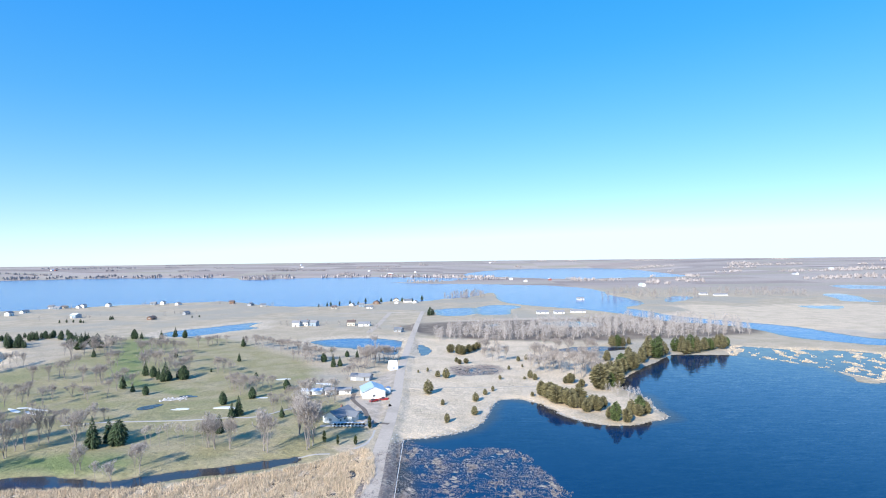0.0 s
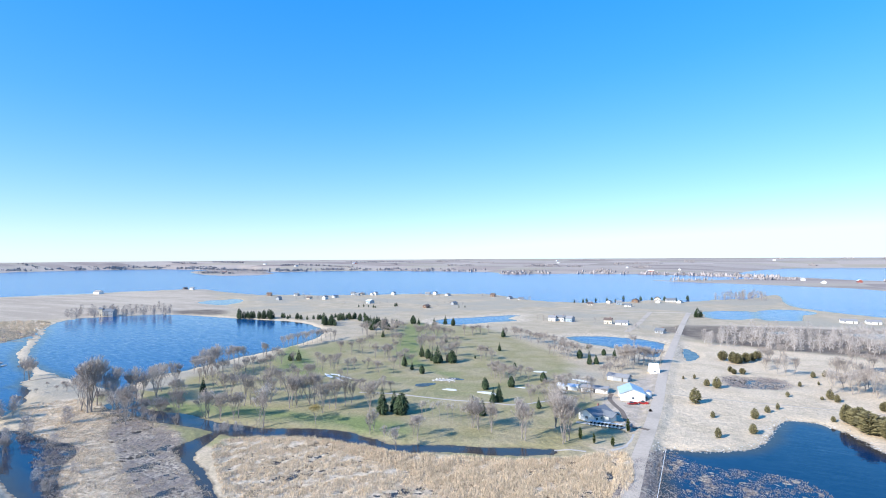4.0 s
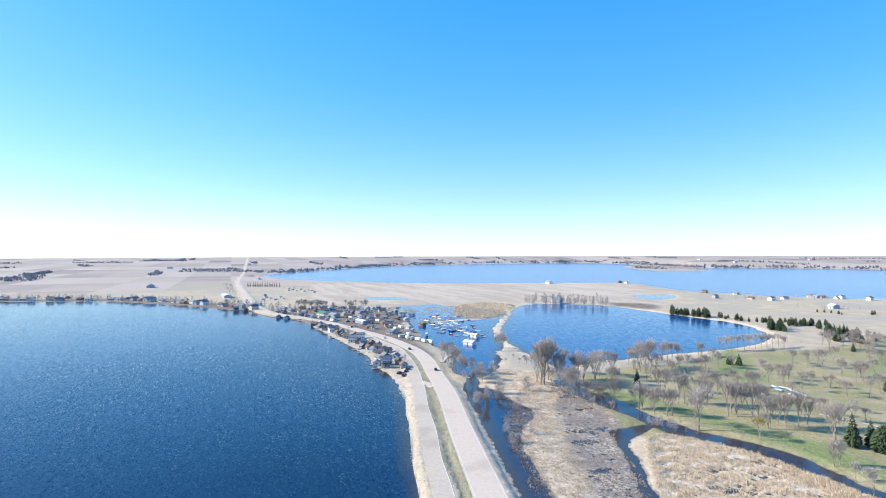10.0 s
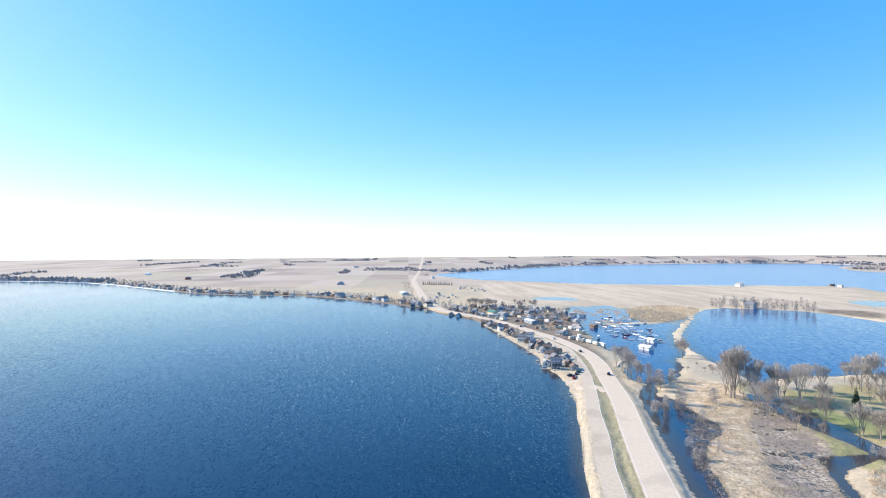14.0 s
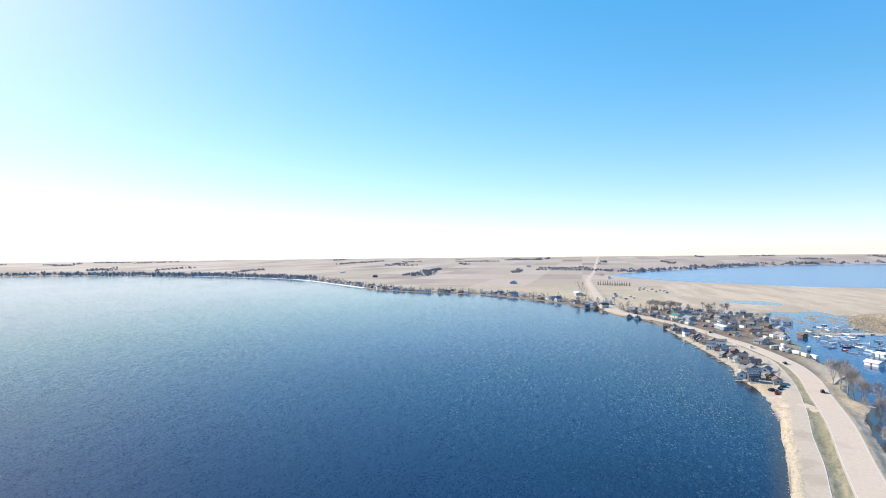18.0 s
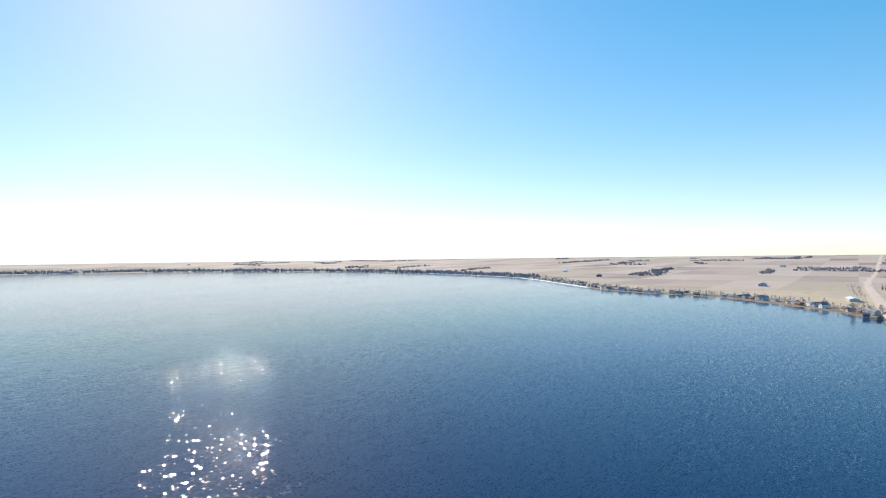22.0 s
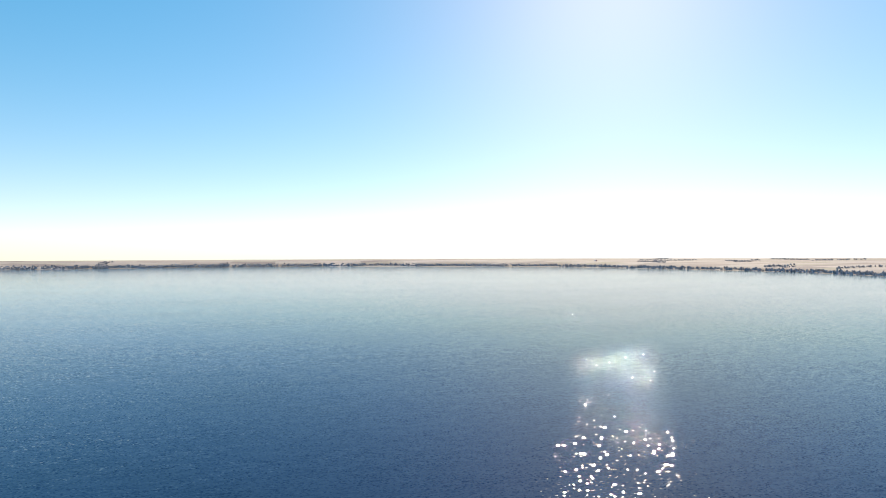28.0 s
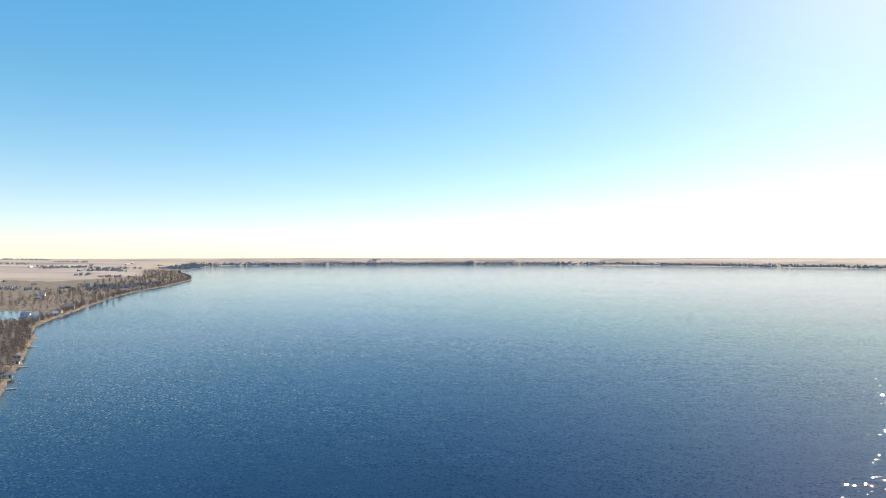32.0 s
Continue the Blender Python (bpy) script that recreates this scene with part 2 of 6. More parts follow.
# ---- the plan: shores, roads and ground cover, in metres ----
WATER = {
    "south_lake": "-161,57 -184,61 -219,70 -259,81 -287,86 -330,92 -353,90 -397,93 -447,90 -523,84 -618,76 -673,66 -727,42 -773,15 -824,-16 -897,-68 -1025,-198 -1085,-360 -1195,-490 -1617,-899 -1825,-1313 -1925,-1613 -2015,-2035 -1888,-2653 -1580,-3445 -943,-3885 -245,-4438 -66,-4758 895,-4716 1827,-4439 2442,-4132 2714,-3959 2156,-3037 1722,-2275 1201,-1647 985,-1279 884,-1056 783,-859 666,-673 617,-597 568,-521 516,-460 471,-422 424,-374 372,-323 321,-271 293,-243 250,-195 190,-125 110,-60 30,0 -40,28 -100,42",
    "east_lake": "-20,226 -7,232 8,240 17,253 23,277 31,294 48,286 57,261 69,248 81,246 96,252 105,259 104,271 107,296 101,312 105,331 128,365 157,400 172,418 198,418 221,412 236,389 249,368 249,341 249,319 330,330 420,200 320,-60 180,-30 70,40 0,75 -12,120 -14,175",
    "north_lake": "-694,864 -659,888 -606,933 -576,962 -496,1000 -404,1025 -284,911 -205,890 -153,904 -86,990 -40,970 5,1031 61,1083 105,1201 99,962 126,876 172,820 220,753 256,634 289,609 313,563 315,502 340,466 360,450 420,440 440,490 388,485 374,512 368,567 348,603 291,686 281,754 268,807 317,871 331,965 328,1086 349,1283 268,1493 123,1597 -77,1685 30,1870 138,2048 -198,2288 -537,2335 -786,2164 -978,2483 -1700,2575 -1975,2457 -2121,2238 -3433,2608 -4038,2595 -3907,2690 -3860,2220 -3564,1376 -3183,874 -2580,396 -2079,110 -1873,116 -1630,189 -1448,337 -1300,502 -1145,911 -987,884 -839,841 -745,872",
    "middle_lake": "-583,300 -657,352 -712,402 -711,438 -687,470 -649,503 -562,503 -497,503 -439,502 -395,481 -356,451 -334,415 -322,368 -320,337 -321,306 -319,280 -317,257 -319,238 -310,214 -291,195 -307,197 -332,204 -368,208 -427,221 -476,238",
    "resort_flood": "-475,240 -409,212 -374,187 -363,171 -334,156 -336,145 -312,133 -343,143 -395,155 -424,154 -450,155 -501,166 -550,172 -621,184 -709,202 -768,228 -765,257 -773,287 -695,292 -683,338 -638,326",
    "hwy_slough": "-278,119 -259,113 -235,107 -207,99 -185,93 -166,88 -153,84 -110,67 -100,84 -147,93 -161,97 -177,102 -193,106 -214,111 -235,118 -259,126 -279,128 -300,138 -308,136 -290,124",
    "ditch": "-285,191 -249,182 -227,184 -204,182 -181,183 -171,187 -158,192 -144,195 -125,192 -113,190 -95,199 -76,204 -58,211 -56,206 -73,196 -91,192 -109,182 -122,183 -141,182 -158,181 -171,173 -190,170 -216,171 -239,170 -266,175",
    "marsh_pool": "-190,147 -194,156 -194,168 -196,174 -190,173 -183,156 -176,145 -163,139 -145,128 -133,121 -134,116 -151,127 -167,136 -181,143",
    "pond_a": "-122,509 -100,525 -73,526 -45,513 -33,492 -32,450 -42,432 -58,452 -79,467 -104,481",
    "pond_b": "-293,572 -287,603 -262,631 -240,662 -220,671 -223,632 -205,615 -230,584 -244,560 -267,550",
    "pond_c": "-12,807 13,831 45,836 43,743 11,718 -8,734",
    "pond_d": "53,855 104,879 120,836 98,802 90,737 63,726 46,743",
    "pond_e": "-23,475 -18,481 -10,448 -14,430 -19,431",
    "meadow_water": "-905,201 -935,229 -935,266 -878,279 -866,246",
    "far_lake": "85,2332 170,2972 427,3599 830,3752 1093,3376 970,2391 897,2032 628,1943 420,1901 253,2132",
    "north_pond": "-783,653 -796,699 -770,741 -712,678 -707,633",
    "south_slough": "739,-610 709,-616 669,-609 635,-567 615,-534 641,-529 700,-515 820,-590",
    "slough_a": "916,1304 980,1338 1014,1264 939,1170 889,1181 872,1207",
    "slough_b": "700,1028 748,1035 734,975 683,877 685,854 639,873 663,931",
    "slough_c": "515,805 548,806 573,788 545,756 515,768",
    "slough_d": "106,633 135,645 166,638 174,615 163,591 131,599",
    "slough_f": "44,623 60,627 65,610 52,606",
    "slough_g": "405,1002 465,1021 410,932 360,891",
    "lane_pool": "-355,142 -372,163 -370,185 -342,174 -312,153 -304,138 -315,132 -329,132",
    "brush_slough": "-276,119 -283,128 -272,136 -252,134 -225,132 -208,115 -183,103 -158,94 -144,91 -148,83 -186,95 -236,109",
    "cove_pond": "91,449 115,462 152,459 144,443 113,437 96,438",
}
ROADS = {
    "highway": "-4898,135 -4203,108 -3254,78 -2260,42 -1722,18 -1426,16 -1113,22 -859,29 -732,43 -670,67 -621,90 -566,106 -515,117 -467,127 -405,131 -360,126 -325,118 -271,106 -225,93 -192,84 -154,74 -100,59 -40,42 40,16 130,-48 230,-140 340,-235 520,-350",
    "frontage": "-487,114 -449,117 -417,120.5 -380,116.5 -341,109.5 -304,100.5 -279,93.8 -249,84.8 -217,76.8 -187,67.8 -162,61.8 -130,53 -100,45",
    "county": "-29,773 -30,649 -30,512 -29,379 -26,301 -25,250 -25,213 -24,186 -23,140 -22,90 -24,40",
    "side": "-75,770 -74,642 -77,555",
    "cross": "-29,773 -75,770 -150,760",
}
COVER = {
    "brush": "-273,134 -252,134 -225,132 -208,115 -183,103 -158,94 -144,91 -146,86 -174,95 -203,105 -233,116",
    "straw": "-311,155 -300,181 -259,167 -231,148 -200,132 -176,121 -156,112 -141,103 -145,92 -162,97 -188,106 -210,117 -226,134 -254,133",
    "pale_mat": "-191,117 -188,120 -177,118 -174,115 -180,115",
    "golf": "-159,198 -130,199 -97,195 -58,211 -43,222 -33,236 -42,281 -74,319 -89,386 -144,461 -209,531 -313,571 -294,420 -306,388 -297,300 -293,232 -269,188 -234,185 -182,184",
    "fairway_a": "-240,395 -298,520 -283,537 -222,415 -199,364 -160,323 -147,325 -140,301 -169,321 -197,332",
    "fairway_b": "-169,211 -148,217 -120,213 -110,197 -134,197 -160,199",
    "fairway_c": "-264,192 -212,206 -168,209 -123,207 -117,195 -160,195 -196,190 -238,181",
    "fairway_d": "-325,371 -244,303 -226,269 -264,284 -305,328",
    "reed_bed": "-178,156 -176,171 -157,183 -120,184 -87,183 -55,199 -35,211 -30,160 -60,110 -100,90 -125,116 -149,133",
    "reed_strip": "-151,188 -120,185 -92,186 -54,199 -31,218 -26,174 -60,150 -101,169 -142,177",
    "sedge": "-281,159 -262,176 -205,162 -183,144 -152,130 -129,113 -150,93 -177,100 -204,106",
    "east_bed": "-22,221 -2,221 16,223 30,219 37,201 41,181 41,169 -5,110 -45,120",
    "wood_e": "-53,603 10,650 146,666 256,686 329,591 304,526 211,497 107,488 8,513",
    "beige": "-29,403 -24,516 103,472 99,310 57,262 31,295 19,254 -7,231 -20,225",
    "meadow": "-1464,206 -1364,388 -1331,720 -1220,966 -807,723 -589,527 -724,409 -753,280 -826,172 -880,124",
    "tan_e": "-23,642 150,685 230,601 356,675 641,800 391,489 329,591 180,558 -14,554",
    "yard": "-51,281 -48,317 -34,382 -28,346 -28,280 -30,243 -42,261",
    "sand_w": "-159,61 -204,70 -240,77 -273,85 -326,92 -316,102 -257,86 -197,71 -158,63",
    "village": "-784,46 -762,122 -740,198 -555,179 -431,149 -361,133 -365,118 -469,125 -557,89 -673,53",
    "island": "-633,259 -735,306 -761,362 -711,384 -637,335 -587,288 -588,258",
    "burnt": "-684,527 -672,561 -624,568 -577,525 -607,507 -651,507",
    "dike": "-415,210 -477,235 -511,253 -588,304 -638,338 -624,334 -534,276 -471,239 -418,215",
    "causeway": "-150,1734 107,1592 267,1485 284,1582 120,1787 -154,1777",
    "far_island": "-2652,2188 -2729,2547 -2135,2207 -1805,1905 -1806,1685 -2125,1790",
    "thin_dike": "-576,188 -580,220 -583,255 -587,290 -575,288 -570,250 -568,215 -564,184",
    "thin_dike_far": "-726,201 -733,244 -742,290 -730,285 -718,239 -711,197",
    "wet_wood": "-304,198 -311,215 -255,182 -247,165 -272,167",
    "village_marsh": "-757,215 -718,302 -644,333 -569,288 -591,237 -549,170",
    "point": "34,294 56,282 73,261 86,254 99,258 101,280 89,298 68,312",
    "wood_s": "616,-509 566,-492 506,-450 440,-383 376,-320 348,-288",
    "cape_wood": "1532,-1265 1373,-1293 1441,-1694 1416,-1931 985,-1301 768,-842 607,-589 541,-483 463,-417 368,-322 313,-263 289,-239 330,-250 420,-300 600,-420",
    "east_flats": "235,456 277,442 331,414 261,327 251,344 241,384 214,408",
    "wet_patch": "3,376 17,383 37,382 38,359 23,350 7,354",
    "straw_field": "340,820 404,831 439,787 517,760 513,656 462,577 398,537 370,553 343,583 342,662",
    "tan_far": "231,676 360,756 520,826 634,791 414,517 404,594 340,645",
    "road_tan": "-284,147 -281,162 -252,169 -217,145 -203,125 -234,129",
}


def points(text):
    return np.array([[float(v) for v in p.split(",")] for p in text.split()])


def spline(p, closed, n):
    """Catmull-Rom through the plan's points."""
    m, out = len(p), []
    for i in range(m if closed else m - 1):
        q = [p[(i + k) % m] if closed else p[min(max(i + k, 0), m - 1)] for k in (-1, 0, 1, 2)]
        for t in np.arange(n) / n:
            out.append(0.5 * (2 * q[1] + (q[2] - q[0]) * t + (2 * q[0] - 5 * q[1] + 4 * q[2] - q[3]) * t ** 2 + (3 * q[1] - q[0] - 3 * q[2] + q[3]) * t ** 3))
    if not closed:
        out.append(p[-1])
    return np.array(out)


def signed(xy, poly, margin):
    """Signed distance to a closed outline, positive inside, cut off at margin."""
    out = np.full(len(xy), -margin)
    lo, hi = poly.min(0) - margin, poly.max(0) + margin
    near = np.flatnonzero(((xy > lo) & (xy < hi)).all(1))
    if len(near) > 5000:    # keep neighbours together, so that most sides can be passed over
        sector = (np.degrees(np.arctan2(xy[near, 0], xy[near, 1])) // 6).astype(int)
        near = near[np.argsort(sector, kind="stable")]
    for chunk in np.array_split(near, max(1, len(near) // 3000)):
        p = xy[chunk]
        if not len(p):
            continue
        p0, p1 = p.min(0), p.max(0)
        d2, inside = np.full(len(p), margin ** 2), np.zeros(len(p), bool)
        for a, b in zip(poly, np.roll(poly, -1, 0)):
            ab = b - a
            if (np.maximum(a, b) > p0 - margin).all() and (np.minimum(a, b) < p1 + margin).all():
                t = np.clip(((p - a) @ ab) / max(ab @ ab, 1e-9), 0, 1)
                q = p - a - t[:, None] * ab
                d2 = np.minimum(d2, (q * q).sum(1))
            if a[1] != b[1] and max(a[1], b[1]) >= p0[1] and min(a[1], b[1]) <= p1[1] and max(a[0], b[0]) >= p0[0]:
                cross = (a[1] > p[:, 1]) != (b[1] > p[:, 1])
                inside ^= cross & (p[:, 0] < a[0] + (p[:, 1] - a[1]) * ab[0] / ab[1])
        d = np.sqrt(d2)
        out[chunk] = np.where(inside, d, -d)
    return out


def to_line(xy, line, margin):
    """Distance to an open line, cut off at margin."""
    out = np.full(len(xy), margin)
    for a, b in zip(line[:-1], line[1:]):
        lo, hi = np.minimum(a, b) - margin, np.maximum(a, b) + margin
        near = np.flatnonzero(((xy > lo) & (xy < hi)).all(1))
        if len(near):
            p, ab = xy[near], b - a
            t = np.clip(((p - a) @ ab) / (ab @ ab), 0, 1)
            q = p - a - t[:, None] * ab
            out[near] = np.minimum(out[near], np.sqrt((q * q).sum(1)))
    return out


def waves2(xy, scale, seed):
    """Cheap smooth noise of about -1 to 1 from a few crossed sines."""
    rng, out = np.random.RandomState(seed), 0
    for k in range(7):
        ang, f, ph = rng.uniform(0, 6.28), rng.uniform(0.6, 2.2) / scale, rng.uniform(0, 6.28)
        out = out + np.sin((xy[:, 0] * math.cos(ang) + xy[:, 1] * math.sin(ang)) * f * 6.28 + ph + 1.3 * np.sin(xy[:, 1] * f * 2.1 + ph))
    return out / 3.2


def within(p, far=4300.0):
    """Points of an outline, none farther out than that."""
    return p * np.minimum(1.0, far / np.hypot(p[:, 0], p[:, 1]))[:, None]


SHORES = {k: spline(within(points(v)), True, 3) for k, v in WATER.items()}
LINES = {k: spline(points(v), False, 5) for k, v in ROADS.items()}
COVERS = {k: spline(points(v), True, 3) for k, v in COVER.items()}
MARSHY = {"sedge": 0.04, "straw": 0.22, "east_bed": -0.13, "reed_bed": 0.14, "reed_strip": 0.12, "wet_wood": -0.08, "village_marsh": -0.05, "east_flats": -0.12, "wet_patch": -0.02, "island": 0.3, "brush": -0.1}


def height(xy):
    """The ground's height and its distance from the water."""
    xy = np.asarray(xy, float)
    r = np.hypot(xy[:, 0], xy[:, 1])
    grain = np.clip(r / 400, 0.5, 8)
    warp = xy + np.stack([waves2(xy, 23, 1), waves2(xy, 23, 2)], 1) * grain[:, None] + np.stack([waves2(xy, 7, 3), waves2(xy, 7, 4)], 1) * 0.5
    land = np.full(len(xy), 300.0)
    for p in SHORES.values():
        land = np.minimum(land, -signed(warp, p, 300.0))
    for k in ("island", "dike", "thin_dike", "thin_dike_far", "causeway", "far_island"):
        land = np.maximum(land, signed(warp, COVERS[k], 60.0))
    rise = 50 * np.clip((r - 1500) / 3400, 0, 1.1) ** 1.4
    rise = np.where(signed(xy, COVERS["far_island"], 60.0) > -50, 0.0, rise)
    z = np.where(land > 0, np.minimum(land * 0.16, 0.75) + 0.25 * waves2(xy, 60, 5) * np.clip(land / 20, 0, 1), np.maximum(land * 0.12, -2.5))
    z = z + np.where(land > 0, rise * (1 + 0.006 * waves2(xy, 900, 6)) * np.clip(land / 300, 0, 1), 0)
    for k, level in MARSHY.items():
        m = np.clip(signed(warp, COVERS[k], 30.0) / 4, 0, 1)
        relief = 0.32 if k in ("sedge", "straw") else 1.0
        rough = level + relief * (0.16 * waves2(xy, 9, 7) + 0.14 * waves2(xy, 3.5, 8) + 0.1 * waves2(xy, 31, 9))
        lake = np.clip((land + 1.0) / 3, 0, 1) if k in ("reed_bed", "reed_strip", "sedge", "straw") else 1.0
        z = z * (1 - m * lake) + rough * m * lake
    for k, half in (("highway", 5.3), ("frontage", 3.4), ("county", 2.9)):
        d = to_line(xy, LINES[k], 40.0)
        bank = 1.55 - np.clip(d - half - 1.2, 0, 40) * 0.55
        bank = np.where(d < half + 1.0, 1.5, bank)
        z = np.where((d < 39) & (bank > z) & (r < 1500), bank, z)
        land = np.where((d < 39) & (bank > 0) & (r < 1500), np.maximum(land, bank * 3), land)
    return z, land


def sheet(name, xy, z, faces, attrs, mat):
    me = bpy.data.meshes.new(name)
    me.from_pydata(np.column_stack([xy, z]).tolist(), [], faces)
    for key, values in attrs.items():
        me.attributes.new(key, "FLOAT", "POINT").data.foreach_set("value", np.asarray(values, np.float32))
    me.polygons.foreach_set("use_smooth", np.ones(len(me.polygons), bool))
    me.materials.append(mat)
    return new(name, me)


# ---- ground and water: rings of cells that widen with distance ----
turn = np.radians(np.concatenate([np.arange(-48, 238, 0.36), np.arange(238, 312, 1.5)]))
tilt = np.radians(np.concatenate([np.arange(33, 3, -0.1), np.arange(3, 0.875, -0.05)]))
ring = np.concatenate([np.linspace(0.02, 112, 27), HEIGHT / np.tan(tilt)])
ring = np.append(ring[ring < 4900], 4930)
grid = np.stack([-np.outer(ring, np.sin(turn)), np.outer(ring, np.cos(turn))], 2).reshape(-1, 2)
nt, nr = len(turn), len(ring)
GZ, GL = height(grid)
i0 = (np.arange(nr - 1)[:, None] * nt + np.arange(nt)[None, :])
i1 = (np.arange(nr - 1)[:, None] * nt + (np.arange(nt)[None, :] + 1) % nt)
quads = np.stack([i0, i0 + nt, i1 + nt, i1], 2).reshape(-1, 4)


def cover(*names, soft=4.0):
    out = np.zeros(len(grid))
    for k in names:
        out = np.maximum(out, np.clip(signed(grid + np.stack([waves2(grid, 17, 11), waves2(grid, 17, 12)], 1) * 2.0, COVERS[k], 40.0) / soft + 0.3, 0, 1))
    return out


radius = np.hypot(grid[:, 0], grid[:, 1])


def margin_of(key, wide):
    """A band of bare or reedy ground round a water's edge."""
    d = -signed(grid + np.stack([waves2(grid, 17, 13), waves2(grid, 17, 14)], 1) * 2.0, SHORES[key], 40.0)
    return np.clip((wide - d) / 3, 0, 1) * (d > -4)


def shore_band(wide, soft):
    """Land within so many metres of the water."""
    return np.clip((wide - GL) / soft, 0, 1) * (GL > -4)


to_highway, to_frontage = to_line(grid, LINES["highway"], 30.0), to_line(grid, LINES["frontage"], 30.0)
azimuth = (np.degrees(np.arctan2(-grid[:, 0], grid[:, 1])) + 60) % 360 - 60
MEDIAN = ((to_highway > 5.0) & (to_highway < 13) & (to_frontage < 11) & (to_frontage > 3.0) & (signed(grid, SHORES["south_lake"], 60.0) < -9)).astype(float)
# woods crowd the lake's western, far southern and eastern shores
WOODED = np.where((azimuth > 88) & (azimuth < 125), shore_band(55, 25), 0)
WOODED = np.maximum(WOODED, np.where((azimuth > 118) & (radius > 1700), shore_band(170, 60), 0))
WOODED = np.maximum(WOODED, np.where((azimuth > 196) & (radius < 1900), shore_band(230, 90), 0))
ground = sheet("ground", grid, GZ, quads.tolist(), {
    "far": np.clip((radius - 1150) / 350, 0, 1), "meadow": cover("meadow", "tan_e", "tan_far", soft=15), "beige": np.maximum(cover("beige", "point", "tan_far", "straw_field"), margin_of("middle_lake", 9)),
    "golf": np.maximum(cover("golf", soft=12), margin_of("ditch", 16)), "fairway": cover("fairway_a", "fairway_b", "fairway_c", "fairway_d", soft=9), "reed": cover("reed_bed", "reed_strip", "dike", "island", "thin_dike", "east_flats", "road_tan") + margin_of("pond_a", 16) + margin_of("pond_b", 18),
    "sedge": cover("sedge", "brush", "east_bed", "wet_wood", "village_marsh", "wet_patch"), "wood": np.maximum(WOODED, cover("burnt", "wood_e", "village", "wood_s", "cape_wood", soft=12)), "median": MEDIAN, "straw": np.maximum(cover("straw"), margin_of("hwy_slough", 3)), "gravel": cover("yard", "pale_mat", "sand_w"), "shore": np.abs(GL)}, M_GROUND)
tagged(ground, "dry spring grassland and farm fields round the lakes", "ground", kind="structure")
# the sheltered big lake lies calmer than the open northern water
# these values also mix in the blue base painted for sky reflection
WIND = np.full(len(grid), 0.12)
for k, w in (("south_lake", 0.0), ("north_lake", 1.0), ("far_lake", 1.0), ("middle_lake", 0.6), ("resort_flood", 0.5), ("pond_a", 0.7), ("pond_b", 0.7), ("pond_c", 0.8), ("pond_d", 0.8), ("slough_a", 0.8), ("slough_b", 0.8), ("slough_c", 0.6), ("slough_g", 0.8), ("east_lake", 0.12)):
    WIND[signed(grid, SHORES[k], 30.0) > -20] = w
rows2 = np.append(np.arange(0, nr - 1, 2), nr - 1)
j0 = np.arange(0, nt, 2)
j1 = np.append(j0[1:], 0)
wide = np.stack([rows2[:-1, None] * nt + j0, rows2[1:, None] * nt + j0, rows2[1:, None] * nt + j1, rows2[:-1, None] * nt + j1], 2).reshape(-1, 4)
low = GZ.reshape(nr, nt) < 0.35
low[1:] |= low[:-1].copy()
low[:-1] |= low[1:].copy()
low |= np.roll(low, 1, 1) | np.roll(low, -1, 1)
wet = low.reshape(-1)[wide].any(1)
used = np.unique(wide[wet])
remap = np.full(len(grid), -1)
remap[used] = np.arange(len(used))
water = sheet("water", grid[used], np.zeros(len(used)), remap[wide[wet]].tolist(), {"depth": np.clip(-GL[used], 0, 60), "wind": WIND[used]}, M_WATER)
tagged(water, "wind-rippled deep blue lake water flooding the low ground", "lake", kind="structure")


TURNS = np.concatenate([np.degrees(turn), [np.degrees(turn[0]) + 360]])


def lie(xy):
    """Height of the ground sheet and distance from the water, read off the sheet itself."""
    xy = np.asarray(xy, float).reshape(-1, 2)
    r = np.clip(np.hypot(xy[:, 0], xy[:, 1]), ring[0], ring[-1] - 0.1)
    az = (np.degrees(np.arctan2(-xy[:, 0], xy[:, 1])) + 48) % 360 - 48
    fi, fj = np.interp(r, ring, np.arange(nr)), np.interp(az, TURNS, np.arange(nt + 1))
    i, j = np.minimum(fi.astype(int), nr - 2), np.minimum(fj.astype(int), nt - 1)
    u, v, k = fi - i, fj - j, (j + 1) % nt
    out = []
    for g in (GZ.reshape(nr, nt), GL.reshape(nr, nt)):
        out.append((g[i, j] * (1 - v) + g[i, k] * v) * (1 - u) + (g[i + 1, j] * (1 - v) + g[i + 1, k] * v) * u)
    return out


def ground_z(x, y):
    return float(lie([(x, y)])[0][0])


def strip(name, line, left, right, lift, mat, label, z=None, category="road"):
    """A ribbon along a line, from left to right of it."""
    d = np.gradient(line, axis=0)
    d /= np.linalg.norm(d, axis=1)[:, None]
    nrm = np.stack([-d[:, 1], d[:, 0]], 1)
    a, b = line + nrm * left, line + nrm * right
    hz = lie(line)[0] if z is None else np.full(len(line), z)
    bm = bmesh.new()
    rows = []
    for p, q, h in zip(a, b, hz):
        rows.append([bm.verts.new((*p, h - 0.5)), bm.verts.new((*p, h + lift)), bm.verts.new((*q, h + lift)), bm.verts.new((*q, h - 0.5))])
    for u, v in zip(rows[:-1], rows[1:]):
        for k in range(3):
            bm.faces.new((u[k], u[k + 1], v[k + 1], v[k]))
    bmesh.ops.recalc_face_normals(bm, faces=bm.faces)
    me = bpy.data.meshes.new(name)
    bm.to_mesh(me)
    bm.free()
    me.materials.append(mat)
    ob = new(name, me)
    if label:
        tagged(ob, label, category, kind="structure")
    return ob


